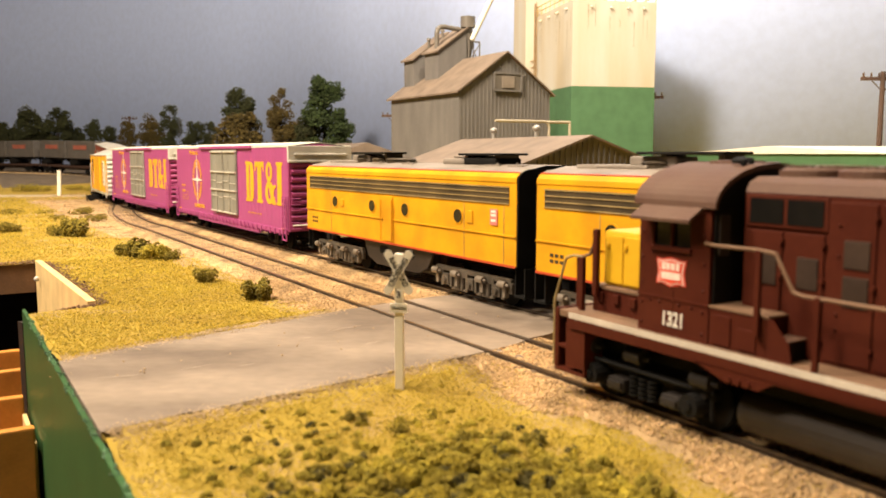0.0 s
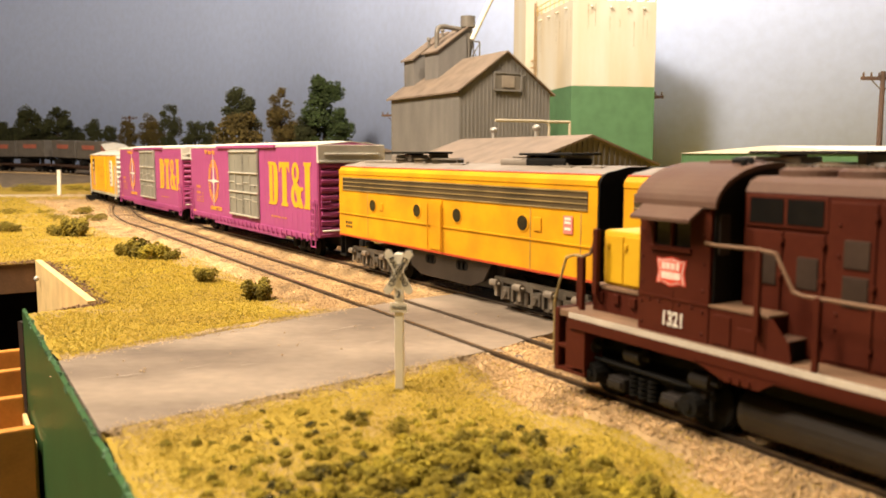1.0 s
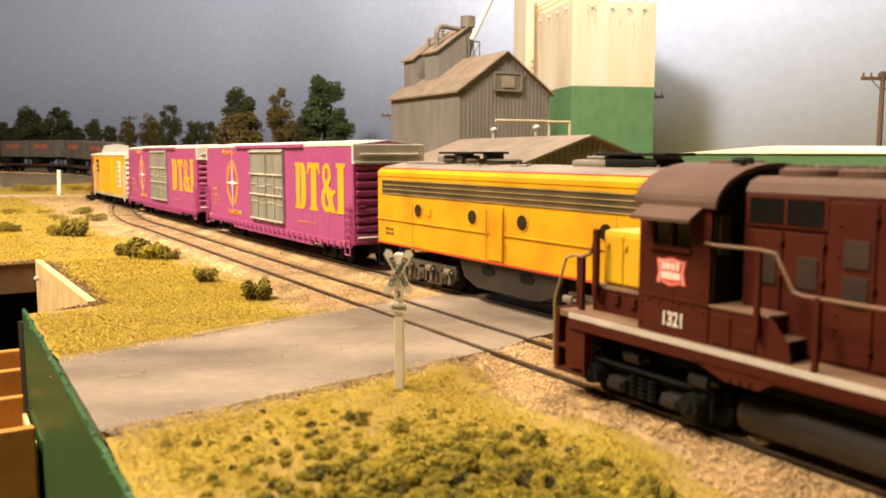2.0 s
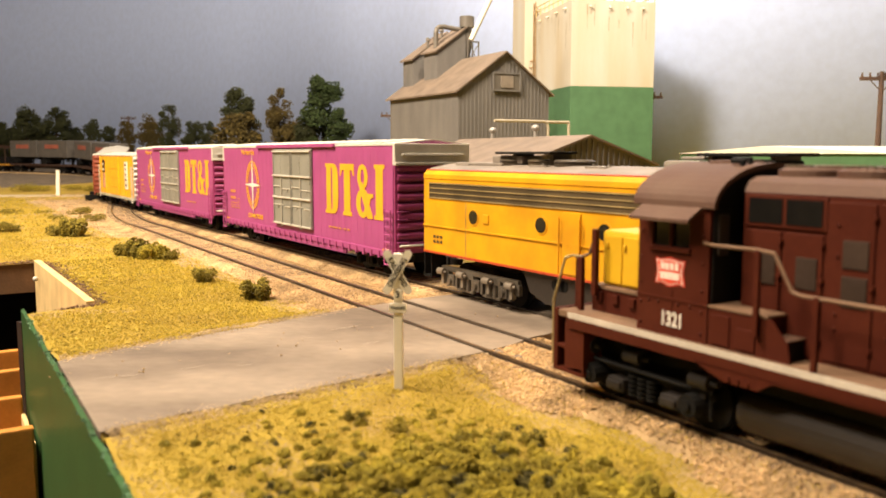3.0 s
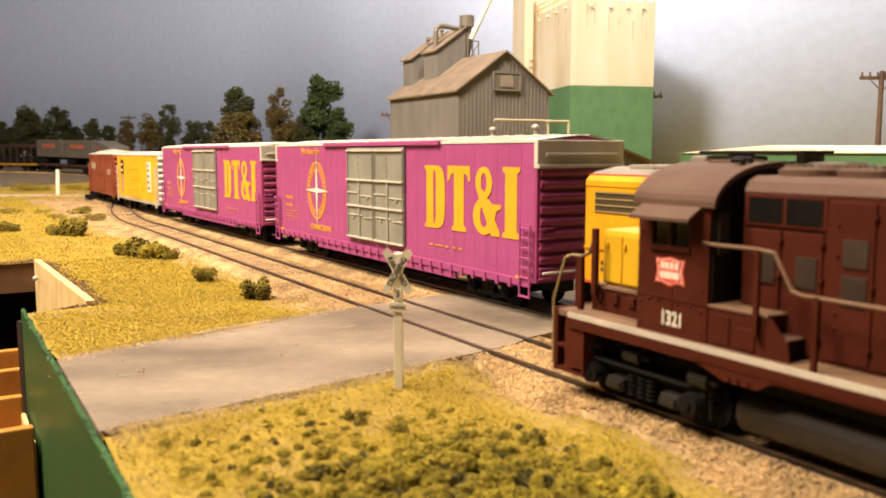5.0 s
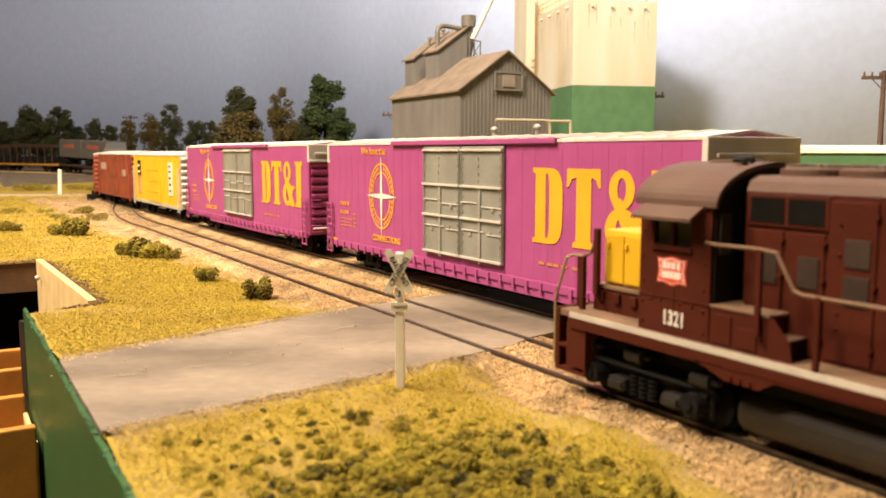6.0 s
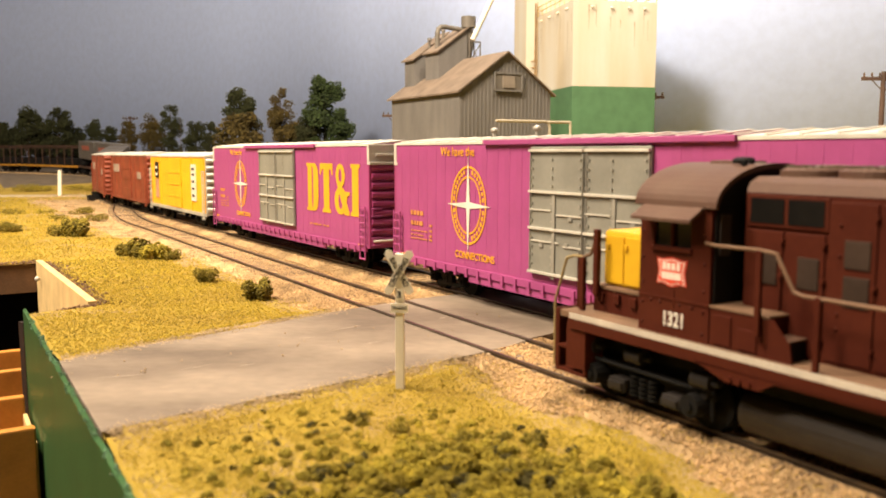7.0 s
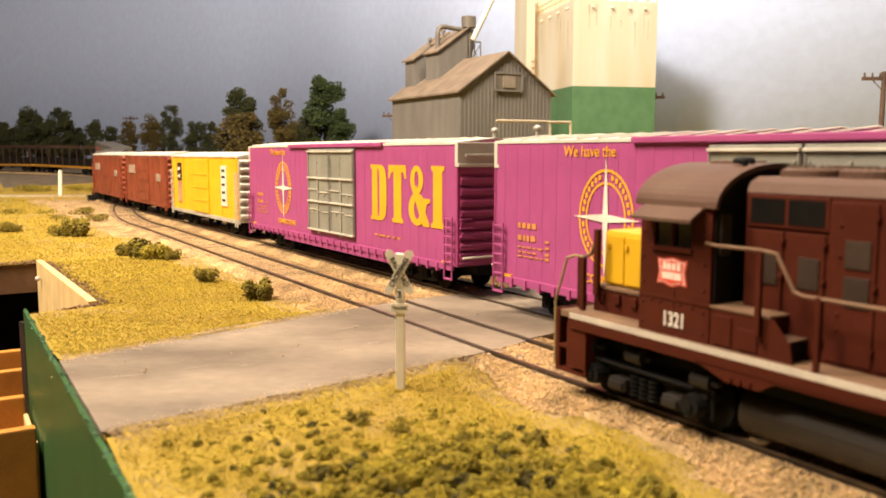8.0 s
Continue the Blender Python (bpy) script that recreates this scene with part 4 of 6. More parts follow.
    for z, n in ((29, 4), (25, 4), (22.6, 5), (21, 4), (19.6, 5)):
        x = -h + 13
        for k in range(n):
            l = rnd.uniform(1.2, 2.6)
            box(bm, x, x + l, y - 0.03, y + 0.2, z, z + (1.7 if z > 24 else 0.45))
            x += l + 0.7
    for z in (19.5, 21, 23, 25):
        box(bm, -h + 27, -h + 29, y - 0.03, y + 0.2, z, z + 0.8)
    for x in (46, 50, 53, 57, 62, 66):
        box(bm, DOOR + x - 2, DOOR + x + 0.6, y - 0.03, y + 0.2, 18.0, 18.8)
    tagged(part("data_lettering", bm, M_DATA, car), "rows of tiny yellow data lettering", kind="stuff")
    repeat("yellow_plate", boxes((-2.6, 2.6, y - 0.5, y + 0.2, zb - 0.6, zb + 1.6)), M_LETTER, car, [(h - 6.3, 0, 0), (-h + 7.5, 0, 0)])
    return car


DOOR = 4.0


def make_booster(L=175.0):
    """Cabless yellow streamlined diesel unit, forward +x."""
    u = thing("booster_locomotive", "yellow cabless streamlined diesel locomotive with grey roof and red stripe", "locomotive", "train cars")
    W, h, zb = 17.0, L / 2, 15.5
    side = [(W, zb), (W, 46.0)] + [(W - 6.5 + 6.5 * math.cos(a), 46.0 + 4.2 * math.sin(a)) for a in [math.pi / 2 * k / 6 for k in range(1, 7)]] + [(5, 51.2)]
    # lower part yellow, roof grey
    body = [(W, zb), (W, 45.6), (-W, 45.6), (-W, zb)]
    b = extrude_profile(body, -h, h)
    part("body", b, M_YELLOW, u)
    top = [(W, 45.6)] + [(W - 6.0 + 6.0 * math.cos(a), 45.6 + 4.4 * math.sin(a)) for a in [math.pi / 2 * k / 7 for k in range(1, 8)]] + [(5, 51.2)]
    top = top + [(-y, z) for y, z in top[::-1]]
    part("roof", extrude_profile(top, -h, h), M_GREYROOF, u, "dusty grey roof")
    # ridge of the roof edge: yellow band, thin red line
    for s in (-1, 1):
        prof = [(s * W, 45.4), (s * (W + 0.25), 45.4), (s * (W + 0.1), 47.0), (s * (W - 1.2), 48.6), (s * (W - 1.4), 48.2)]
        part("roof_edge", extrude_profile(prof, -h, h), M_YELLOW, u)
        prof = [(s * (W - 1.35), 48.7), (s * (W - 1.2), 48.85), (s * (W - 1.5), 49.1), (s * (W - 1.7), 49.0)]
        part("red_line", extrude_profile(prof, -h, h), M_RED, u)
        y0, y1 = sorted((s * (W - 0.2), s * (W + 0.35)))
        part("red_stripe", boxes((-h, h, y0, y1, zb - 0.4, zb + 0.35)), M_RED, u, "red stripe along the bottom edge")
        y0, y1 = sorted((s * (W - 0.2), s * (W + 0.5)))
        part("belt_rail", boxes((-h, h, y0, y1, 26.0, 26.5)), M_YELLOW, u)
        # grille band with slats
        y0, y1 = sorted((s * (W - 0.2), s * (W + 0.12)))
        part("grille", boxes((-h + 4, h - 4, y0, y1, 37.4, 43.8)), M_GRILLE, u, "dark side grille")
        bm = bmesh.new()
        for k in range(4):
            z = 37.5 + k * 1.95
            y0, y1 = sorted((s * W, s * (W + 0.42)))
            box(bm, -h + 4, h - 4, y0, y1, z, z + 0.36)
        part("grille_slats", bm, M_SLAT, u, "bright grille slats")
        # portholes, centre door, hatch, vertical seams
        for x in (-53.4, -15.6, 13.3, 52.5):
            bm = bmesh.new()
            yo = s * (W + 0.25)
            cyl(bm, (x, s * (W - 0.4), 31.5), (x, yo, 31.5), 3.2, seg=24)
            part("porthole_rim", bm, M_YELLOW, u)
            bm = bmesh.new()
            cyl(bm, (x, s * (W - 0.4), 31.5), (x, s * (W + 0.4), 31.5), 2.6, seg=24)
            part("porthole", bm, M_GLASS, u, "dark round porthole window")
        y0, y1 = sorted((s * (W - 0.2), s * (W + 0.45)))
        part("side_door", boxes((-5, 3.2, y0, y1, zb + 1, 36.6), bevel=0.2), M_YELLOW, u)
        bm = tube([(-5.6, s * (W + 1.3), zb + 1), (-5.6, s * (W + 1.3), 35)], 0.3)
        cyl(bm, (3.8, s * (W + 1.3), zb + 1), (3.8, s * (W + 1.3), 35), 0.3)
        part("grab_rail", bm, M_YELLOW, u)
        part("hatch", boxes((58.2, 62.2, y0, y1, 29.2, 34.0), bevel=0.3), M_YELLOW, u)
        part("hatch", boxes((-47.4, -44.0, y0, y1, 29.6, 33), bevel=0.3), M_YELLOW, u)
        repeat("seam", boxes((0, 0.3, *sorted((s * W, s * (W + 0.15))), zb, 36.8)), M_SLAT, u, [(x, 0, 0) for x in (-58.5, 56.3, 80.5)])
    part("emblem", boxes((73, 77.2, -W - 0.45, -W, 29.6, 35.4), bevel=0.15), mat("emblem_pink", (0.62, 0.20, 0.17), 0.5, bump=0), u, "small red and white emblem")
    part("emblem_bars", boxes(*[(73.7, 76.5, -W - 0.55, -W, z, z + 0.8) for z in (30.8, 32.8, 34.1)]), M_WHITE, u)
    bm = bmesh.new()
    for x in (-h + 7, -h + 9.4, -h + 11.8):
        box(bm, x, x + 1.5, -W - 0.2, -W, 19.4, 20.5)
        box(bm, x, x + 1.5, -W - 0.2, -W, 21.4, 22.5)
    part("number_bars", bm, M_GRILLE, u, "small dark number bars")
    # roof fittings: fans and raised hatches
    part("roof_hatch", boxes((-80, -50, -7.5, 7.5, 50.6, 51.9), bevel=0.5), M_GREYROOF, u, "flat dusty roof hatch")
    for x in (-50, -34, -20):
        bm = bmesh.new()
        cyl(bm, (x, 0, 50.8), (x, 0, 52.6), 6.6, seg=24)
        cyl(bm, (x, 0, 52.6), (x, 0, 53.3), 7.0, 6.0, seg=24)
        part("roof_fan", bm, M_GRILLE, u, "dark round roof fan")
    part("exhaust_hood", boxes((-60, -42, -4.5, 4.5, 51.6, 54.7), bevel=0.7), M_GREYROOF, u, "dusty grey exhaust hood")
    part("exhaust_cover", boxes((-55, -24, -7.0, 5.0, 55.2, 56.1), bevel=0.3), M_BLACK, u, "sooty flat cover plate")
    part("cover_stand", boxes((-48, -46, -4, 4, 51, 55.3), (-28, -26, -4, 4, 51, 55.3)), M_GRILLE, u)
    part("boiler_hood", boxes((24, 40, -6.0, 6.0, 50.8, 53.4), bevel=1.0), M_GREYROOF, u, "dusty grey hood")
    part("boiler_base", boxes((39, 60, -6.0, 6.0, 50.8, 53.8), bevel=0.9), M_BLACK, u)
    part("vent_plate", boxes((36, 64, -6.5, 6.0, 54.7, 55.6), bevel=0.4), M_BLACK, u, "sooty raised vent plate")
    part("vent_stand", boxes((39, 40.5, -5, 5, 53, 54.8), (58, 59.5, -5, 5, 53, 54.8)), M_GRILLE, u)
    part("vent_duct", boxes((28, 46, -3.5, 4.0, 53.6, 54.6), bevel=0.6), M_GREYROOF, u)
    bm = bmesh.new()
    for x in (-75, -30, -5, 2, 60, 72):
        cyl(bm, (x, -5, 50.4), (x, -5, 52.0), 0.5, seg=8)
    part("roof_pin", bm, M_GREYROOF, u)
    repeat("roof_plate", boxes((-4, 5, -8, 8, 50.3, 51.25), bevel=0.2), M_GREYROOF, u, [(x, 0, 0) for x in (-75, -30, -2, 60, 74)])
    # ends: dark with diaphragm
    for s in (-1, 1):
        x0, x1 = sorted((s * h, s * (h + 0.6)))
        endp = [(y * 0.985, z) for y, z in ([(W, zb)] + top + [(-W, zb)])]
        part("end_wall", extrude_profile(endp, x0, x1), M_BLACK, u, "dark end wall")
        x0, x1 = sorted((s * h, s * (h + 4.5)))
        part("diaphragm", boxes((x0, x1, -6.5, 6.5, 14, 45), bevel=0.8), M_BLACK, u)
        coupler(u, s * h, s)
        for yy in (-12, 12):
            part("end_step", boxes((s * h - 3, s * h + 3, yy - 3.5, yy + 3.5, 5.0, 5.8), (s * h - 2.8, s * h - 2.2, yy - 3.3, yy + 3.3, 5, 15), (s * h + 2.2, s * h + 2.8, yy - 3.3, yy + 3.3, 5, 15)), M_BLACK, u)
    for x in (-54, 58):
        passenger_truck(u, x)
    part("fuel_tank", boxes((-21, 27, -11, 11, 4.5, zb - 1), (-28, 32, -9, 9, 8, zb), bevel=1.2), M_TANK, u, "grey underfloor tank")
    for s in (-1, 1):
        y0, y1 = sorted((s * 14.6, s * 15.4))
        sk = [(-27, 15.3), (-23, 8.0), (-15, 5.2), (20, 5.2), (28, 8.0), (33, 15.3)]
        part("tank_skirt", plate(sk, y0, 0.8), M_TANK, u, "dusty grey tank skirt")
        for x in (-8, 14):
            bm = bmesh.new()
            for v in (-2.2, 2.2):
                cyl(bm, (x + v, s * 14.5, 12.0), (x + v, s * 15.6, 12.0), 1.7, seg=14)
            box(bm, x - 2.2, x + 2.2, *sorted((s * 14.5, s * 15.6)), 10.3, 13.7)
            part("tank_opening", bm, M_BLACK, u, "dark oval opening")
    # low carbody: everything above the sill comes down a little
    for ob in u.children:
        if not ob.name.startswith("truck"):
            for v in ob.data.vertices:
                if v.co.z > zb * MM and ob.data.users == 1:
                    v.co.z = zb * MM + (v.co.z - zb * MM) * 0.935
            if ob.data.users > 1:
                ob.scale.z, ob.location.z = 0.935, zb * MM * 0.065
    return u


def make_box50(L, zt, body_mat, end_mat, label, ribs, door_w, letters):
    car = thing("boxcar", label, "boxcar", "train cars")
    W, h, zb = 16.8, L / 2, 11.0
    prof = [(-W, zb), (W, zb), (W, zt), (0, zt + 2.6), (-W, zt)]
    part("body", extrude_profile(prof, -h, h), body_mat, car)
    part("roof", extrude_profile([(-W - 0.5, zt - 0.3), (-W - 0.5, zt + 0.7), (0, zt + 3.4), (W + 0.5, zt + 0.7), (W + 0.5, zt - 0.3)], -h - 0.6, h + 0.6), M_ROOFWHITE, car, "pale weathered roof")
    for s in (-1, 1):
        xs = [-h + 3 + k * (L - 6) / (ribs - 1) for k in range(ribs)]
        repeat("side_rib", boxes((-0.35, 0.35, -0.3, 0.3, zb, zt - 0.6)), body_mat, car, [(x, s * (W + 0.2), 0) for x in xs if abs(x) > door_w / 2 + 1])
        y0, y1 = sorted((s * W, s * (W + 1.1)))
        part("door", boxes((-door_w / 2, door_w / 2, y0, y1, zb + 1, zt - 1.5), bevel=0.4), body_mat, car)
        bm = boxes(*[(-door_w / 2 + 1, door_w / 2 - 1, s * (W + 1.2) - 0.3, s * (W + 1.2) + 0.3, z, z + 0.8) for z in (zb + 9, zb + 18, zb + 27)])
        part("door_bar", bm, body_mat, car)
        part("side_sill", boxes((-h, h, s * W - 0.6, s * W + 0.6, zb - 1.8, zb + 0.6), bevel=0.2), M_SILVER if end_mat is M_SILVER else body_mat, car)
        bm = bmesh.new()
        cyl(bm, (0, -W + 0.6, 0), (0, W - 0.6, 0), 1.75, seg=10)
        repeat("end_rib", bm, end_mat, car, [(s * h, 0, zb + 3 + k * (zt - zb - 6) / 7) for k in range(8)])
        part("end_wall", boxes((s * h - 0.5, s * h + 0.5, -W, W, zb - 1, zt)), end_mat, car)
        for sd in (-1, 1):
            bm = bmesh.new()
            for k in range(8):
                z = zb - 3 + k * 4.6
                cyl(bm, (s * (h - 5), sd * (W + 1.1), z), (s * (h - 0.6), sd * (W + 1.1), z), 0.35, seg=6)
            for xx in (-5, -0.6):
                cyl(bm, (s * (h + xx), sd * (W + 1.1), zb - 4), (s * (h + xx), sd * (W + 1.1), zb + 30), 0.35, seg=6)
            part("ladder", bm, body_mat if end_mat is not M_SILVER else M_SILVER, car)
        coupler(car, s * h, s)
        truck(car, s * (h - 26), 2, 5.2, 19, 9, "truck", M_BLACK)
    part("underframe", boxes((-h + 5, h - 5, -5, 5, 6, zb)), M_BLACK, car)
    for x0, x1, z0, z1, m in letters:
        part("panel_mark", boxes((x0, x1, -W - 0.75, -W, z0, z1)), m, car)
    return car


def make_trailer_flat(L):
    car = thing("flat_car", "long flat car carrying two grey road trailers with red lettering", "flat car", "train cars")
    h = L / 2
    part("deck", boxes((-h, h, -15, 15, 11, 14), (-h + 20, h - 20, -3, 3, 7, 11), bevel=0.4), M_DKBROWN, car)
    for s in (-1, 1):
        cx = s * L / 4
        l = L / 4 - 3
        tr = part("trailer", boxes((cx - l, cx + l, -14, 14, 26, 55), bevel=1.0), M_TRAILER, car, "grey ribbed road trailer")
        part("trailer_ribs", boxes(*[(cx - l + 3 + k * 6, cx - l + 3.7 + k * 6, -14.3, -14, 27, 54) for k in range(int(l / 3) - 1)]), M_TRAILER, tr)
        part("lettering_bar", boxes((cx - l * 0.5, cx + l * 0.45, -14.6, -14, 41, 48), bevel=0.2), M_TREDLET, tr, "faded red lettering")
        for x in (cx - l + 12, cx - l + 22):
            bm = bmesh.new()
            cyl(bm, (x, -13, 19), (x, 13, 19), 5, seg=16)
            part("trailer_wheel", bm, M_BLACK, tr)
        part("landing_gear", boxes((cx + l - 22, cx + l - 20, -10, -8, 14, 26), (cx + l - 22, cx + l - 20, 8, 10, 14, 26)), M_BLACK, tr)
        part("trailer_frame", boxes((cx - l + 5, cx + l - 5, -8, 8, 22, 26)), M_BLACK, tr)
        coupler(car, s * h, s)
        truck(car, s * (h - 25), 2, 5.2, 19, 9, "truck", M_BLACK)
    return car


def make_rack_car(L):
    car = thing("rack_car", "dark brown open rack car with a yellow lower side", "freight car", "train cars")
    h = L / 2
    part("deck", boxes((-h, h, -15, 15, 10, 13.5), bevel=0.3), mat("faded_yellow_side", (0.42, 0.20, 0.02), 0.6), car, "faded yellow side sill")
    part("load", boxes((-h + 4, h - 4, -12, 12, 13.5, 26), bevel=0.8), M_BLACK, car)
    part("side_screen", boxes((-h, h, -15.4, -14.6, 44, 47), (-h, h, 14.6, 15.4, 44, 47), bevel=0.3), M_DKBROWN, car)
    for k in range(9):
        x = -h + 1 + k * (L - 2) / 8
        for y in (-15.3, 14.2):
            part("post", boxes((x - 0.8, x + 0.8, y, y + 1.1, 13, 44)), M_DKBROWN, car)
    part("upper_deck", boxes((-h, h, -14, 14, 42, 43.5)), M_DKBROWN, car)
    for s in (-1, 1):
        coupler(car, s * h, s)
        truck(car, s * (h - 25), 2, 5.2, 19, 9, "truck", M_BLACK)
    return car


pink_a = make_pink_boxcar(224.0)
pink_b = copy_thing(pink_a, Matrix.Identity(4))
boost_b = make_booster(175.0)
boost_a = copy_thing(boost_b, Matrix.Identity(4))
yellow_box = make_box50(160, 50.5, M_LEMON, M_SILVER, "yellow boxcar with silver ribbed ends and white placards", 6, 36,
                        [(46, 57, 19, 45, M_WHITE), (-62, -52, 33, 46, M_PATCH), (-61, -52.5, 17, 32, M_FADED)])
for z0 in (22, 27, 32, 37, 41):
    part("placard_bar", boxes((48.5, 54.5, -17.75, -17.5, z0, z0 + 1.6)), M_SIGNTXT, yellow_box, "dark bar on the white placard")
for z0 in (35, 40.5):
    part("placard_bar", boxes((-60, -54, -17.75, -17.5, z0, z0 + 2.2)), M_WHITE, yellow_box, "pale bar on the dark placard")
brown_a = make_box50(158, 51.0, M_FREIGHT, M_FREIGHT, "boxcar-red freight boxcar with white lettering panels", 8, 32, [(-62, -38, 35, 42.5, M_DIMWHITE), (44, 56, 30, 36, M_DIMWHITE)])
brown_b = copy_thing(brown_a, Matrix.Identity(4))
flat_a = make_trailer_flat(200)
flat_b = copy_thing(flat_a, Matrix.Identity(4))
rack_a = make_rack_car(196)
rack_b = copy_thing(rack_a, Matrix.Identity(4))

# middle of each car on the main line at the start, and its length
TRAIN = [(boost_a, 233.4, 175), (boost_b, 419.0, 175), (pink_a, 641.0, 224), (pink_b, 889.5, 224), (yellow_box, 1106, 160), (brown_a, 1281, 158), (brown_b, 1459, 158),
         (flat_a, 1657, 200), (flat_b, 1872, 200), (rack_a, 2084, 196), (rack_b, 2296, 196)]
# seconds and millimetres gone by the train, which slowly gathers speed
GONE = [(0.0, 0.0), (0.5, 19.0), (1.0, 38.5), (1.5, 58.3), (2.0, 77.5), (2.5, 97.0), (3.0, 116.5), (3.5, 136.5), (4.0, 157.5), (4.5, 181.0), (5.0, 209.0),
        (5.5, 241.5), (6.0, 274.7), (6.5, 307.5), (7.0, 340.6), (7.5, 375.0), (8.0, 410.5)]


def car_pose(mid, length, gone):
    a, b = on_main(mid - gone - length * 0.34), on_main(mid - gone + length * 0.34)
    c = (a + b) / 2
    d = a - b
    return pose(c.x * MM, c.y * MM, c.z * MM, 0, math.degrees(math.atan2(-d.z, Vector((d.x, d.y)).length)), math.degrees(math.atan2(d.y, d.x)))


def motions():
    for ob, mid, length in TRAIN:
        walk(ob, [(t, car_pose(mid, length, g)) for t, g in GONE])


# ---- the standing diesel on the siding ----
def make_road_switcher():
    """Hood diesel; local +x points away along the siding (its short hood end), so the visible side is +y."""
    lo = thing("road_switcher_locomotive", "weathered maroon hood diesel locomotive with white stripe, parked on siding", "locomotive")
    W = 17.3
    front, rear = 90.0, -80.0
    part("frame", boxes((rear, front, -W, W, 15.2, 17.6), bevel=0.3), M_MAROON, lo)
    part("walkway", boxes((rear + 0.5, front - 0.5, -W + 0.3, W - 0.3, 17.6, 18.3)), M_TREAD, lo, "dusty brown walkway deck")
    for s in (-1, 1):
        y0, y1 = sorted((s * W, s * (W + 0.35)))
        part("edge_stripe", boxes((rear, front - 1, y0, y1, 17.2, 18.35)), M_STRIPE, lo, "white stripe along the walkway edge")
        part("edge_beam", boxes((rear, front - 1, y0, y1, 15.0, 17.2)), M_MAROON, lo)
        sk = [(54, 15.4), (46.5, 12.9), (39.5, 12.9), (36.4, 14.8), (-24, 14.8), (-27, 12.9), (-34, 12.9), (-42, 15.4)]
        part("skirt", plate(sk, min(y0, y1), 0.35), M_MAROON, lo, "maroon frame skirt")
        for x in (41.5, 43.5, 45.5):
            bm = bmesh.new()
            cyl(bm, (x, s * (W - 0.5), 13.6), (x, s * (W + 0.8), 13.6), 0.6, seg=8)
            part("filler_cap", bm, M_MAROON, lo)
    # short hood: maroon base, yellow upper casing
    part("short_hood_base", boxes((69, 89.3, -10.5, 10.5, 18, 23.4), bevel=0.3), M_MAROON, lo)
    part("hood_ledge", boxes((68.8, 89.5, -10.8, 10.8, 23.4, 24.2), bevel=0.15), M_TREAD, lo, "dusty ledge under the short hood")
    part("short_hood", boxes((69, 87.2, -9.6, 9.6, 24.2, 36.4), bevel=1.0), M_HOODYEL, lo, "yellow short hood casing with latched doors")
    for x in (70.0, 75.4, 80.8):
        part("hood_door", boxes((x, x + 4.9, 9.5, 9.9, 25.0, 35.2), bevel=0.12), M_HOODYEL, lo)
        part("hood_latch", boxes((x + 3.9, x + 4.7, 9.8, 10.4, 32.4, 33.6), bevel=0.2), M_HOODYEL, lo)
    for x in (70.5, 75.5, 80.5, 85.5):
        part("base_latch", boxes((x, x + 1.9, 10.4, 11.2, 20.6, 22.8), bevel=0.3), M_MAROON, lo)
    # cab with real window openings
    CX0, CX1 = 52.0, 69.6
    cw = 16.0
    prof = [(cw, 18), (cw, 43.4)] + [(cw * math.cos(a), 43.4 + 7.4 * math.sin(a)) for a in [math.pi * k / 18 for k in range(1, 18)]] + [(-cw, 43.4), (-cw, 18)]
    wx0, wx1, wz0, wz1 = 56.7, 65.9, 35.4, 41.6
    for s in (-1, 1):
        y0, y1 = sorted((s * (cw - 1.0), s * cw))
        part("cab_side", boxes((CX0, CX1, y0, y1, 18, wz0), (CX0, CX1, y0, y1, wz1, 43.8), (CX0, wx0, y0, y1, wz0, wz1), (wx1, CX1, y0, y1, wz0, wz1)), M_MAROON, lo)
        part("cab_window", boxes((wx0, wx1, *sorted((s * (cw - 0.85), s * (cw - 0.55))), wz0, wz1)), M_GLASS, lo, "dark cab side window")
        part("window_bar", boxes((61.0, 61.6, *sorted((s * (cw - 0.6), s * (cw + 0.1))), wz0, wz1)), M_MAROON, lo)
        part("window_sill", boxes((wx0 - 0.5, wx1 + 0.5, *sorted((s * (cw - 0.2), s * (cw + 0.6))), wz0 - 0.9, wz0), bevel=0.1), M_MAROON, lo)
        part("cab_seam", boxes((CX0, CX1, *sorted((s * cw, s * (cw + 0.18))), 25.2, 25.6), (60.4, 60.7, *sorted((s * cw, s * (cw + 0.16))), 23.6, 27.2)), M_MAROON, lo)
        sh = bmesh.new()
        vs = [sh.verts.new((x, s * (cw + o), z)) for x in (CX0 + 1.5, CX1 - 1.4) for o, z in ((0, 43.7), (0, 43.1), (4.2, 40.5), (4.2, 41.1))]
        for f in ((0, 1, 2, 3), (7, 6, 5, 4), (0, 4, 5, 1), (1, 5, 6, 2), (2, 6, 7, 3), (3, 7, 4, 0)):
            sh.faces.new([vs[i] for i in f])
        bmesh.ops.recalc_face_normals(sh, faces=sh.faces[:])
        part("sunshade", sh, M_MAROON_DUST, lo, "dusty window sunshade")
    part("cab_back", extrude_profile([(y * 0.97, z) for y, z in prof], CX0, CX0 + 0.8), M_BLACK, lo)
    part("cab_front", extrude_profile([(y * 0.97, z) for y, z in prof], CX1 - 0.8, CX1), M_MAROON, lo)
    part("cab_door", boxes((CX0 - 0.4, CX0, 10.8, 15.2, 25.8, 43), bevel=0.15), M_BLACK, lo, "dark cab door")
    part("cab_door_window", boxes((CX0 - 0.7, CX0 - 0.3, 11.6, 14.4, 34.5, 42.0), bevel=0.2), M_TANK, lo, "dull cab door window")
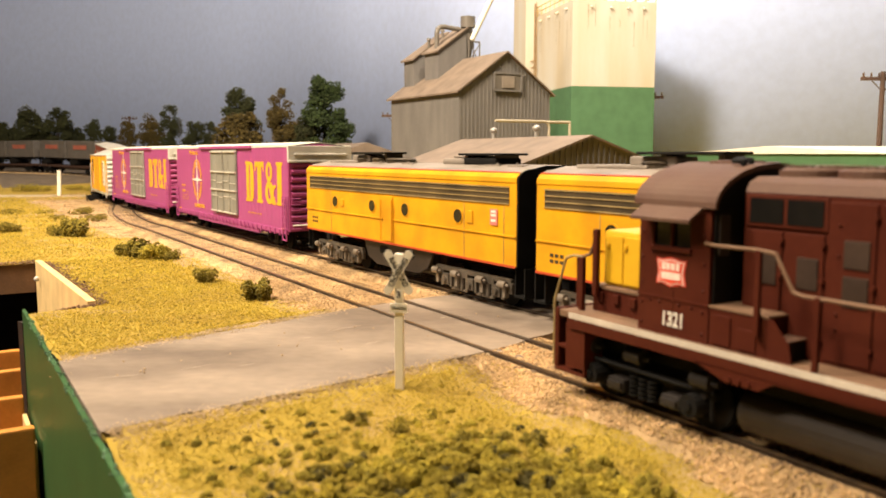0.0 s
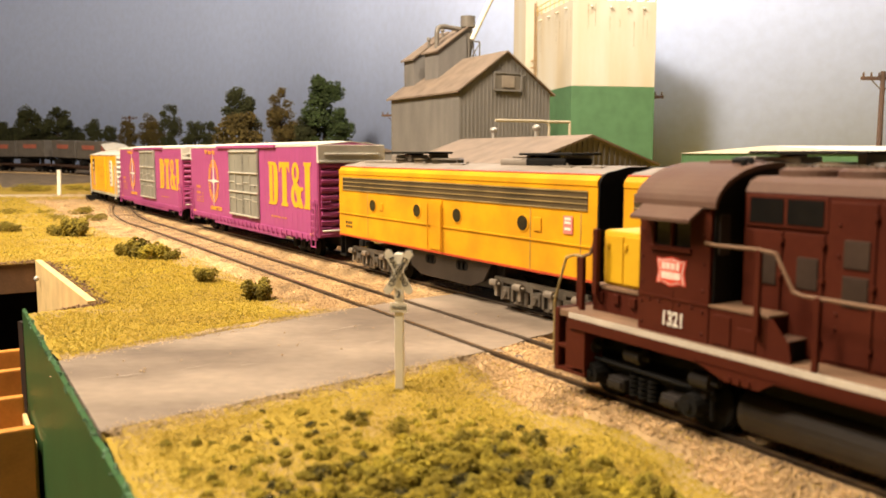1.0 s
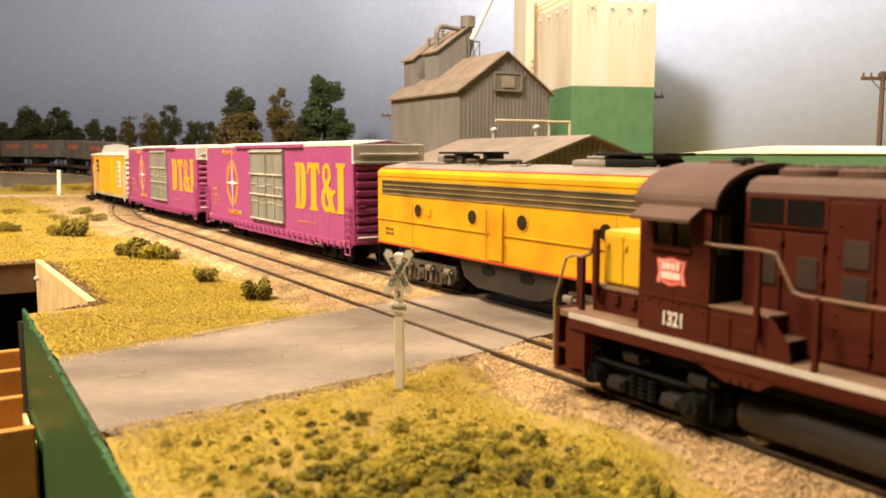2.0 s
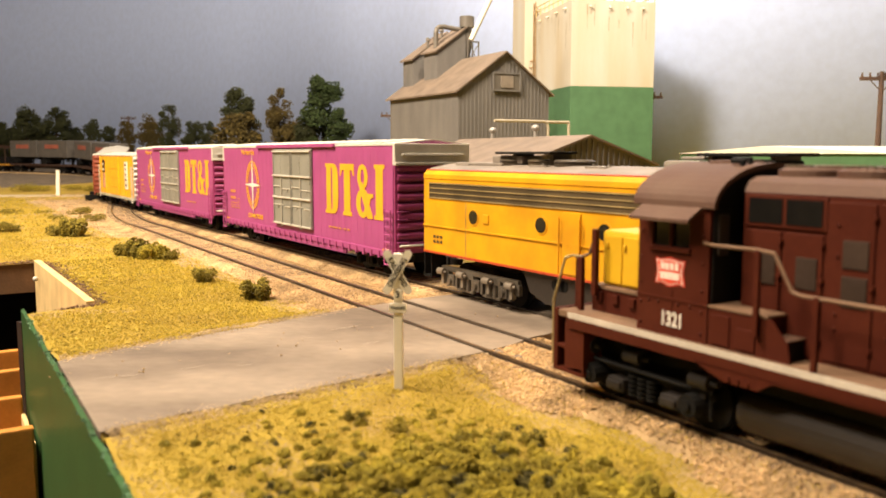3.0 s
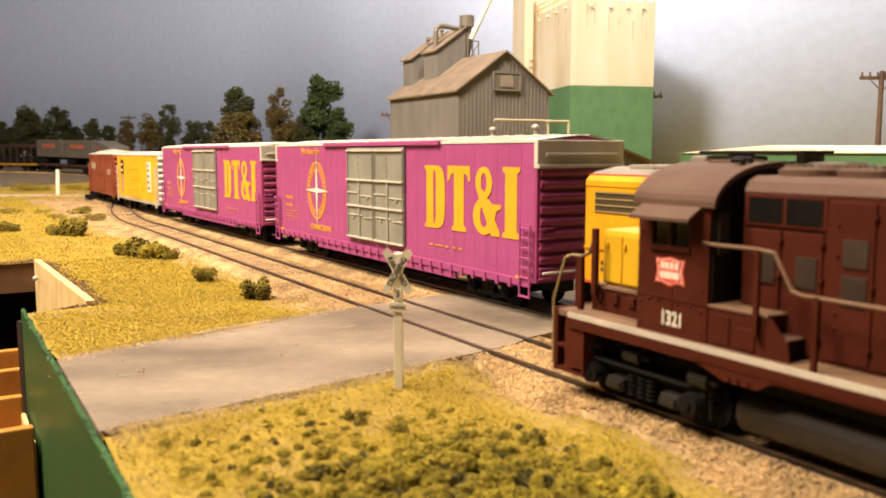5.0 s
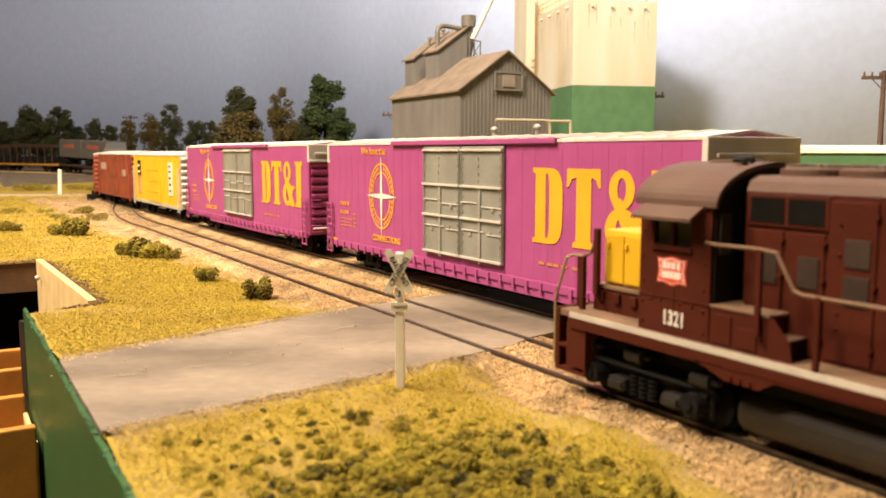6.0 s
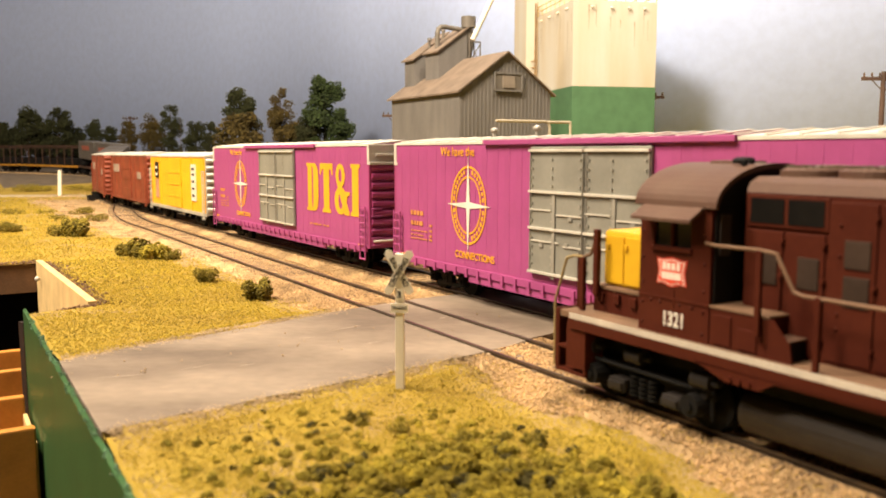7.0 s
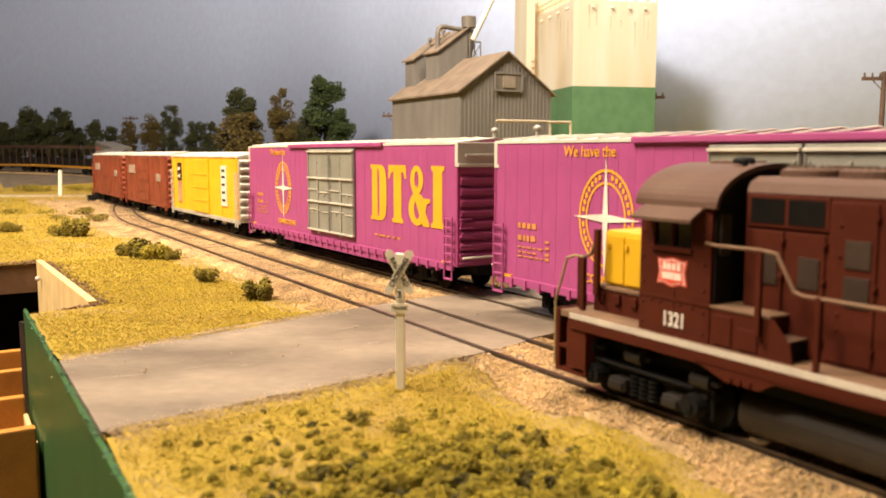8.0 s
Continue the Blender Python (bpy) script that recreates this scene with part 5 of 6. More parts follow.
    roof = [((cw + 0.8) * math.cos(a), 43.2 + 8.0 * math.sin(a)) for a in [math.pi * k / 24 for k in range(0, 25)]]
    roof += [(cw * math.cos(a), 43.0 + 7.2 * math.sin(a)) for a in [math.pi * (24 - k) / 24 for k in range(0, 25)]]
    r = part("cab_roof", extrude_profile(roof, CX0 - 1.4, CX1 + 1.0), M_MAROON_DUST, lo, "arched dusty cab roof")
    part("cab_roof_hatch", boxes((56, 64, -3.5, 3.5, 50.6, 51.6), bevel=0.4), M_MAROON_DUST, lo)
    part("horn", join(tube([(53.5, 4, 50.2), (53.5, 4, 51.8), (57, 4, 51.8)], 0.5), tube([(53.5, 6, 50.0), (53.5, 6, 51.6), (56, 6, 51.6)], 0.5)), M_BLACK, lo)
    # road number and shield emblem
    words("road_number", "1321", 3.9, M_WHITE, lo, pose(60.4, cw + 0.12, 21.4, 90, 0, 180), 0.74, 0.09)

    def shield(cx, cz, k):
        pts = [(-3.6, 2.4), (-2.4, 2.2), (0, 2.7), (2.4, 2.2), (3.6, 2.4), (3.1, 0), (3.6, -2.4), (2.1, -2.2), (0, -2.8), (-2.1, -2.2), (-3.6, -2.4), (-3.1, 0)]
        return [(cx + a * k, cz + b * k) for a, b in pts]
    part("shield_border", plate(shield(61.1, 30.6, 1.04), cw + 0.02, 0.12), M_EMBLEM, lo, "red shield emblem border")
    part("shield_line", plate(shield(61.1, 30.6, 0.92), cw + 0.1, 0.12), M_WHITE, lo)
    part("shield_emblem", plate(shield(61.1, 30.6, 0.84), cw + 0.18, 0.12), M_EMBLEM, lo, "red shield emblem with white bars")
    bm = bmesh.new()
    for z, xs in ((31.0, (58.9, 60.1, 61.3, 62.4)), (29.2, (58.7, 59.5, 60.5, 61.5, 62.5))):
        for x in xs:
            box(bm, x, x + 0.85, cw + 0.3, cw + 0.36, z, z + 1.35)
    part("shield_bars", bm, M_WHITE, lo)
    # side box with steps beside the cab
    part("side_box", boxes((39.5, 52, 8, 15.8, 18, 25.2), bevel=0.25), M_MAROON, lo)
    part("side_box_door", boxes((47.0, 51.0, 15.7, 16.1, 18.8, 24.2), bevel=0.15), M_MAROON, lo)
    part("side_box_door", boxes((41.6, 45.6, 15.7, 16.1, 18.8, 22.6), bevel=0.15), M_MAROON, lo)
    part("side_box_top", boxes((39.2, 52, 7.9, 16.0, 25.2, 25.7), bevel=0.12), M_TREAD, lo)
    part("step_side", boxes((33.2, 39.5, 8, 8.8, 18.3, 25), bevel=0.1), M_MAROON, lo)
    part("step_tread", boxes((35.4, 39.5, 8.6, 15.6, 21.7, 22.1), bevel=0.1), M_MAROON_DUST, lo)
    part("step_stringer", plate([(34.6, 18.3), (39.5, 18.3), (39.5, 25.2), (38.6, 25.2), (35.2, 21.4)], 15.5, 0.35), M_MAROON, lo, "maroon step side plate")
    # black block in place of the shade below the tread
    part("step_shade", boxes((35.8, 39.4, 8.8, 15.4, 18.3, 21.6), bevel=0.15), M_BLACK, lo)
    # long hood
    hw = 10.4
    hood = [(hw, 18), (hw, 46.0), (hw - 1.0, 47.8), (hw - 3.2, 48.7), (-hw + 3.2, 48.7), (-hw + 1.0, 47.8), (-hw, 46.0), (-hw, 18)]
    part("long_hood", extrude_profile(hood, rear + 10, 49.2), M_MAROON, lo)
    part("hood_roof", extrude_profile([(hw + 0.1, 46.1), (hw - 0.9, 47.95), (hw - 3.2, 48.85), (-hw + 3.2, 48.85), (-hw + 0.9, 47.95), (-hw - 0.1, 46.1)], rear + 10, 49.3), M_MAROON_DUST, lo, "dusty hood top")
    for s in (-1, 1):
        y = s * hw

        def yy(a, b):
            return sorted((y + s * a, y + s * b))
        part("radiator_frame", boxes((32.6, 48.6, *yy(-0.1, 0.45), 40.2, 45.8), bevel=0.2), M_MAROON, lo)
        for x0, x1 in ((41.0, 47.8), (33.4, 40.2)):
            part("radiator_screen", boxes((x0, x1, *yy(0.1, 0.6), 40.9, 45.2)), M_SCREEN, lo, "dark radiator screen")
        xs = [41.2, 33.2] + [24.4 - 8.8 * k for k in range(10)]
        for k, x in enumerate(xs):
            part("hood_door", boxes((x, x + (7.4 if k < 2 else 8.2), *yy(-0.1, 0.35), 19, 39.6 if k < 2 else 45.2), bevel=0.2), M_MAROON, lo)
            for z0, z1 in (((30.2, 35.6),) if k < 2 else ((34.6, 39.2), (28.4, 33.4))):
                part("filter_patch", boxes((x + 0.8, x + (4.8 if k < 2 else 5.2), *yy(0.15, 0.6), z0, z1), bevel=0.2), M_PATCH, lo, "grey mesh filter")
            for z in (22, 32, 38 if k < 2 else 43):
                bm = bmesh.new()
                cyl(bm, (x + 0.1, y, z), (x + 0.1, y + s * 0.8, z), 0.5, seg=8)
                part("door_hinge", bm, M_MAROON, lo)
    for x in (43.0, 31.5, -20, -40):
        bm = bmesh.new()
        cyl(bm, (x, 0, 48.6), (x, 0, 50.0), 5.9, seg=28)
        cyl(bm, (x, 0, 50.0), (x, 0, 50.6), 5.6, 4.4, seg=28)
        part("roof_fan", bm, M_MAROON_DUST, lo, "dusty round roof fan")
        bm = bmesh.new()
        for k in range(12):
            a = math.pi * k / 12
            cyl(bm, (x - 5 * math.cos(a), -5 * math.sin(a), 50.7), (x + 5 * math.cos(a), 5 * math.sin(a), 50.7), 0.2, seg=5)
        part("fan_guard", bm, M_GRILLE, lo)
    bm = bmesh.new()
    cyl(bm, (10, 0, 48), (10, 0, 52), 3.0, seg=14)
    part("exhaust_stack", bm, M_GRILLE, lo)
    rivet = bmesh.new()
    bmesh.ops.create_icosphere(rivet, subdivisions=1, radius=0.34)
    spots = [(x, cw + 0.05, z) for x in (53.4, 68.6) for z in (20, 24, 28, 33, 38, 42.4)] + [(x, cw + 0.05, 24.6) for x in (56, 59, 64, 66.5)]
    spots += [(x, hw + 0.4, z) for x in (30.5, 21.7, 12.9, 4.1) for z in (24.5, 27, 36.5, 41.5)]
    repeat("rivet", rivet, M_MAROON, lo, spots)
    # handrails and stanchions
    for s in (-1, 1):
        yr = s * (W - 0.6)
        pts = [(52.9, s * (cw + 0.4), 36.9), (50.5, yr, 36.7), (41, yr, 36.8), (37.8, yr, 36.5), (34.2, yr, 30.6), (32.4, yr, 30.2), (rear + 3, yr, 30.2)]
        part("handrail", tube(pts, 0.33), M_TREAD, lo, "dusty metal handrail")
        for x, z, zb in ((41, 36.8, 22.0), (29.7, 30.4, 15.4), (8, 30.2, 15.4), (-14, 30.2, 15.4), (-36, 30.2, 15.4), (-58, 30.2, 15.4), (-76, 30.2, 15.4)):
            part("stanchion", boxes((x - 0.5, x + 0.5, yr - 0.4, yr + 0.4, zb, z), bevel=0.15), M_MAROON, lo)
    # end platform rails and steps
    for s in (-1, 1):
        part("end_stanchion", boxes((89.4, 90.6, s * 13 - 0.55, s * 13 + 0.55, 16.5, 30.2), bevel=0.2), M_MAROON, lo)
        part("end_stanchion", boxes((92.6, 93.8, s * 11 - 0.55, s * 11 + 0.55, 16.5, 30.2), bevel=0.2), M_MAROON, lo)
        part("end_handrail", tube([(90, s * 13, 30.2), (93.4, s * 12.6, 30.2), (94.2, s * 14.2, 29.6), (96.4, s * 15.5, 20), (96.4, s * 15.5, 5)], 0.32), M_SLAT, lo, "bent wire grab iron")
        part("hood_rail", tube([(86.4, s * 12.0, 36.0), (88.2, s * 12.4, 31.0), (90, s * 13, 30.2)], 0.36), M_TREAD, lo)
        part("hood_post", boxes((86.0, 87.4, s * 12.0 - 0.6, s * 12.0 + 0.6, 22, 36.6), bevel=0.25), M_MAROON, lo)
        part("end_steps", boxes((84.6, 93.6, s * 14.4 - 2.6, s * 14.4 + 2.6, 4.6, 5.3), (84.6, 93.6, s * 14.4 - 2.6, s * 14.4 + 2.6, 10, 10.6), (84.2, 84.8, s * 14.4 - 2.6, s * 14.4 + 2.6, 4.6, 16), (84.4, 93.6, s * 12 - 0.3, s * 12 + 0.3, 4.6, 16), (84.2, 90.4, *sorted((s * 16.7, s * 17.1)), 6.2, 16)), M_MAROON, lo, "maroon step well")
        part("brake_stand", boxes((88.4, 91.2, s * 6 - 1.5, s * 6 + 1.5, 18, 22.0), bevel=0.4), M_MAROON, lo)
    part("end_deck", boxes((89.5, 94.2, -W + 1, W - 1, 16.8, 18.3), bevel=0.2), M_TREAD, lo)
    part("pilot", boxes((93.6, 95.0, -16.6, 16.6, 4.2, 18.6), bevel=0.4), M_MAROON, lo)
    coupler(lo, 94.6, 1)
    # trucks and tank
    for x in (70.2, -50):
        t = truck(lo, x, 2, 5.6, 27.6, 8.6, "truck", M_BLACK)
        for xx in (-9.0, 6.0):
            bm = boxes((xx - 2.4, xx + 2.4, 11.6, 15.4, 3.6, 6.4), bevel=0.5)
            box(bm, xx - 2.0, xx + 2.0, 15.2, 16.0, 4.2, 5.8, 0.3)
            part("journal_box", bm, M_SOOT, t, "sooty journal box with dusty lid")
        for xx in (13.8, -13.8):
            bm = bmesh.new()
            cyl(bm, (xx, 11.8, 5.6), (xx, 15.6, 5.6), 2.6, 2.2, seg=14)
            cyl(bm, (xx, 15.6, 5.6), (xx, 16.2, 5.6), 1.0, seg=8)
            part("journal_box", bm, M_BLACK, t)
        for xx, z in ((16.0, 11.4), (2.0, 11.6), (-15.5, 10.6)):
            bm = bmesh.new()
            cyl(bm, (xx - 2.2, 13.6, z), (xx + 2.2, 13.6, z), 1.7, seg=14)
            cyl(bm, (xx - 4.0, 13.6, z), (xx - 2.2, 13.6, z), 0.6, seg=8)
            box(bm, xx - 0.8, xx + 0.8, 11.6, 13.6, z - 3.5, z, 0.2)
            part("brake_cylinder", bm, M_SOOT, t, "sooty grey brake cylinder")
        for xx in (-2.6, 0, 2.6):
            bm = bmesh.new()
            for c_ in range(5):
                cyl(bm, (xx, 13.2, 3.2 + c_ * 0.95), (xx, 13.2, 3.7 + c_ * 0.95), 1.15, seg=10)
            part("spring", bm, M_BLACK, t)
        part("brake_rod", tube([(-18, 13.4, 8.6), (-8, 14.2, 8.8), (8, 14.2, 8.8), (18, 13.4, 8.6)], 0.45), M_BLACK, t)
        part("sand_pipe", tube([(-17, 12.5, 3), (-17, 12.8, 9), (-15, 12.8, 13)], 0.4), M_BLACK, t)
        part("motor_casing", boxes((-18, 18, -7.4, 7.4, 2.6, 11), bevel=1.0), M_BLACK, t)
    part("underframe", boxes((-74, 88, -11, 11, 10.5, 15.2), bevel=0.4), M_BLACK, lo)
    bm = bmesh.new()
    for s in (-1, 1):
        cyl(bm, (-30, s * 9.0, 6.4), (47, s * 9.0, 6.4), 4.2, seg=24)
    box(bm, -30, 47, -9.0, 9.0, 2.2, 10.6)
    part("fuel_tank", bm, M_TANK, lo, "grey-brown fuel tank")
    c = side_line(131.5)
    lo.matrix_world = pose(c[0] * MM, c[1] * MM, 0, 0, 0, math.degrees(math.atan2(0.855, -0.519)))
    return lo


make_road_switcher()


# ---- crossing sign ----
def make_crossbuck(x, y):
    c = thing("crossing_sign", "white wooden railroad crossing sign with black lettering", "sign")
    part("post", boxes((-1.0, 1.0, -1.0, 1.0, -7, 28.9), bevel=0.15), M_POST, c)
    for k, (ang, text) in enumerate(((60, "CROSSING"), (-61, "RAILROAD"))):
        m = pose(0, -1.35 - 0.35 * (1 - k), 24.7, 0, -ang, 0)
        L = 5.3
        b = part("blade", plate([(-L, -0.95), (L, -0.95), (L + 0.6, 0), (L, 0.95), (-L, 0.95), (-L - 0.6, 0)], -0.15, 0.3), M_POST, c, "pointed white sign blade")
        b.matrix_local = Matrix.Translation(m.translation * MM) @ m.to_3x3().to_4x4()
        words("lettering", text, 1.75, M_SIGNTXT, b, on_side(0, -0.2, 0), 0.9, 0.03)
    part("number_board", boxes((-0.95, 0.95, -1.4, -1.1, 18.2, 20.6)), M_POST, c)
    words("lettering", "3", 2.1, M_SIGNTXT, c, on_side(0, -1.48, 19.4), 1.0, 0.05)
    part("tracks_board", boxes((-2.0, 2.0, -1.5, -1.1, 15.2, 17.4)), M_POST, c)
    words("lettering", "TRACKS", 0.98, M_SIGNTXT, c, on_side(0, -1.58, 16.3), 0.95, 0.0)
    c.matrix_world = pose(x * MM, y * MM, 0.001, 0, 0, -4)
    return c


make_crossbuck(-10.2, 191.5)


# ---- grain elevator ----
def make_elevator():
    """Across direction is local x (gable width), ridge runs along local y."""
    e = thing("grain_elevator", "weathered grey wooden grain elevator with tan tin roof and twin headhouses", "building")
    Wd, Ln, ze, zr = 102, 140, 111, 147
    part("wall", boxes((0, Wd, 0, Ln, -4, ze)), M_SIDING, e)
    g = bmesh.new()
    vs = [g.verts.new(c) for c in ((0, 0, ze), (Wd, 0, ze), (Wd / 2, 0, zr), (0, Ln, ze), (Wd, Ln, ze), (Wd / 2, Ln, zr))]
    for f in ((0, 1, 2), (5, 4, 3), (0, 3, 4, 1), (1, 4, 5, 2), (2, 5, 3, 0)):
        g.faces.new([vs[i] for i in f])
    bmesh.ops.recalc_face_normals(g, faces=g.faces[:])
    part("gable", g, M_SIDING, e)
    # battens on the gable and side faces
    x = 1.5
    while x < Wd:
        top = ze + (zr - ze) * (1 - abs(x - Wd / 2) / (Wd / 2)) - 1.5
        part("batten", boxes((x - 0.55, x + 0.55, -0.45, 0, -3, top)), M_SIDING, e)
        x += 4.2
    sl = (zr - ze) / (Wd / 2)
    for s in (-1, 1):
        bm = bmesh.new()
        xo = -4.0 if s < 0 else Wd + 4.0
        pr = [(xo, ze - 4 * sl), (Wd / 2, zr), (Wd / 2, zr + 1.6), (xo, ze - 4 * sl + 1.6)]
        vs = [bm.verts.new((px, yy, pz)) for yy in (-3.5, Ln + 3.5) for px, pz in pr]
        for f in ((0, 1, 2, 3), (7, 6, 5, 4), (0, 4, 5, 1), (1, 5, 6, 2), (2, 6, 7, 3), (3, 7, 4, 0)):
            bm.faces.new([vs[i] for i in f])
        bmesh.ops.recalc_face_normals(bm, faces=bm.faces[:])
        part("roof", bm, M_TINROOF, e, "tan tin roof slope")
    # loading vent panel on the gable
    part("vent_panel", boxes((37, 67, -2.0, 0, 112, 128), bevel=0.3), M_PIPE, e)
    part("vent_frame", boxes((45, 59, -2.8, -2, 114.5, 125.5), bevel=0.3), M_GREYROOF, e)
    for x0, x1, z0, z1 in ((36, 68, 127.2, 128.8), (36, 68, 111.2, 112.8), (36, 37.6, 112, 128), (66.4, 68, 112, 128)):
        part("vent_trim", boxes((x0, x1, -2.7, -1.9, z0, z1)), M_SIDING, e)
    # twin headhouses, shed roofs in line with the main slope
    for y0, y1, a0, lift in ((78, 106, 22, 29), (117, 139, 15, 29)):
        bm = bmesh.new()
        pr = [(a0, ze + a0 * sl - 2), (a0, ze + a0 * sl + lift), (Wd / 2 + 4, zr + lift + 4 * sl), (Wd / 2 + 4, zr - 3 * sl)]
        vs = [bm.verts.new((px, yy, pz)) for yy in (y0, y1) for px, pz in pr]
        for f in ((0, 1, 2, 3), (7, 6, 5, 4), (0, 4, 5, 1), (1, 5, 6, 2), (2, 6, 7, 3), (3, 7, 4, 0)):
            bm.faces.new([vs[i] for i in f])
        bmesh.ops.recalc_face_normals(bm, faces=bm.faces[:])
        part("headhouse", bm, M_SIDING, e)
        bm = bmesh.new()
        x0, x1 = a0 - 3, Wd / 2 + 5
        pr = [(x0, ze + x0 * sl + lift), (x1, ze + x1 * sl + lift), (x1, ze + x1 * sl + lift + 1.5), (x0, ze + x0 * sl + lift + 1.5)]
        vs = [bm.verts.new((px, yy, pz)) for yy in (y0 - 2, y1 + 2) for px, pz in pr]
        for f in ((0, 1, 2, 3), (7, 6, 5, 4), (0, 4, 5, 1), (1, 5, 6, 2), (2, 6, 7, 3), (3, 7, 4, 0)):
            bm.faces.new([vs[i] for i in f])
        bmesh.ops.recalc_face_normals(bm, faces=bm.faces[:])
        part("headhouse_roof", bm, M_TINROOF, e, "tan shed roof")
    def roofz(a, lift):
        return ze + a * sl + lift
    for a, y in ((30, 112), (44, 108)):
        bm = bmesh.new()
        z = roofz(a, 28)
        cyl(bm, (a, y, z - 8), (a, y, z + 9), 1.3, seg=10)
        cyl(bm, (a, y, z + 9), (a, y, z + 12), 2.4, 1.8, seg=10)
        part("vent_stack", bm, M_PIPE, e)
    z0 = roofz(25, 29)
    part("dust_pipe", tube([(26, 88, z0 - 2), (26, 88, z0 + 16), (27, 88, z0 + 20), (30, 88, z0 + 22.5), (35, 88, z0 + 23), (54, 86, z0 + 21), (58, 84, z0 + 20)], 2.4, 12), M_PIPE, e, "curved grey dust pipe")
    bm = bmesh.new()
    cyl(bm, (60, 84, 181), (60, 84, 192), 7.5, seg=20)
    cyl(bm, (60, 84, 175), (60, 84, 181), 4.5, 5.0, seg=20)
    cyl(bm, (60, 84, 150), (60, 84, 175), 3.0, 7.0, seg=20)
    part("cyclone", bm, M_PIPE, e, "grey dust cyclone")
    part("cyclone_stand", join(tube([(55, 74, 140), (55, 74, 166), (68, 74, 166), (68, 74, 135)], 0.7), tube([(55, 86, 140), (55, 86, 166), (68, 86, 166), (68, 86, 135)], 0.7), tube([(55, 74, 146), (68, 74, 164)], 0.5), tube([(68, 74, 142), (58, 74, 164)], 0.5)), M_PIPE, e)
    part("conveyor_spout", tube([(60, 76, 168), (92, 62, 240)], 2.6, 10), M_POST, e, "long cream diagonal spout")
    e.matrix_world = pose(0.0145, 0.766, -0.001, 0, 0, 29.5)
    return e


make_elevator()


def make_silo():
    s = thing("concrete_silo", "tall cream and green concrete silo with rust streaks and railing", "silo")
    part("lower_wall", boxes((0, 101, 0, 128, -4, 128), bevel=0.4), M_GREEN, s, "green painted lower wall")
    part("upper_wall", boxes((0.15, 100.85, 0.15, 127.85, 128, 223), bevel=0.4), M_CREAM, s, "cream upper wall with rust streaks")
    part("annex_lower", boxes((-14, 95, 128.2, 180, -4, 128), bevel=0.4), M_GREEN, s)
    part("annex_upper", boxes((-14, 95, 128.2, 180, 128, 262), bevel=0.4), M_CREAM, s, "cream annex tower")
    bm = bmesh.new()
    for k in range(4):
        x = 22 + k * 24 - k * k
        cyl(bm, (x, 0, 216), (x, -4, 214.5), 1.6, 1.0, seg=8)
    for k in range(4):
        y = 18 + k * 30
        cyl(bm, (0, y, 216), (-4, y, 214.5), 1.6, 1.0, seg=8)
    part("drain_spout", bm, M_CREAM, s)
    for i in range(2):
        z = 229 + 6 * i
        part("railing", tube([(1, 127, z), (1, 1, z), (100, 1, z), (100, 127, z)], 0.6, 6), M_RAILING, s, "yellow roof railing")
    for k in range(9):
        x = 1 + k * 99 / 8
        part("railing_post", tube([(x, 1, 222), (x, 1, 236)], 0.6, 6), M_RAILING, s)
    for k in range(1, 9):
        y = 1 + k * 126 / 8
        part("railing_post", tube([(1, y, 222), (1, y, 236)], 0.6, 6), M_RAILING, s)
    bm = bmesh.new()
    for yy in (118, 126):
        cyl(bm, (-3, yy, 90), (-3, yy, 240), 0.6, seg=6)
    for k in range(48):
        cyl(bm, (-3, 118, 92 + k * 3.1), (-3, 126, 92 + k * 3.1), 0.45, seg=5)
    for k in range(7):
        z = 120 + k * 8
        bm2 = None
        for j in range(6):
            a0, a1 = math.pi * j / 6 + math.pi / 2, math.pi * (j + 1) / 6 + math.pi / 2
            cyl(bm, (-3 + 6 * math.cos(a0), 122 + 6 * math.sin(a0), z), (-3 + 6 * math.cos(a1), 122 + 6 * math.sin(a1), z), 0.4, seg=5)
    part("ladder", bm, mat("rusty_ladder", (0.34, 0.22, 0.10), 0.7), s, "rusty caged ladder")
    rnd = random.Random(17)
    for k in range(16):
        on_front = k % 2
        along = rnd.choice((22, 45, 66, 85)) + rnd.gauss(0, 4) if on_front else rnd.choice((18, 48, 78, 108)) + rnd.gauss(0, 6)
        top = rnd.uniform(200, 221)
        long_, wide = rnd.uniform(8, 34), rnd.uniform(0.4, 1.3)
        bm = bmesh.new()
        if on_front:
            vs = [bm.verts.new(c) for c in ((along - wide, -0.05, top), (along + wide, -0.05, top), (along + wide * 0.3, -0.05, top - long_), (along - wide * 0.3, -0.05, top - long_))]
        else:
            vs = [bm.verts.new(c) for c in ((-0.05, along - wide, top), (-0.05, along + wide, top), (-0.05, along + wide * 0.3, top - long_), (-0.05, along - wide * 0.3, top - long_))]
        bm.faces.new(vs)
        part("rust_streak", bm, M_RUST, s, "thin brown rust streak")
    s.matrix_world = pose(0.1445, 0.950, 0, 0, 0, 12)
    return s


make_silo()


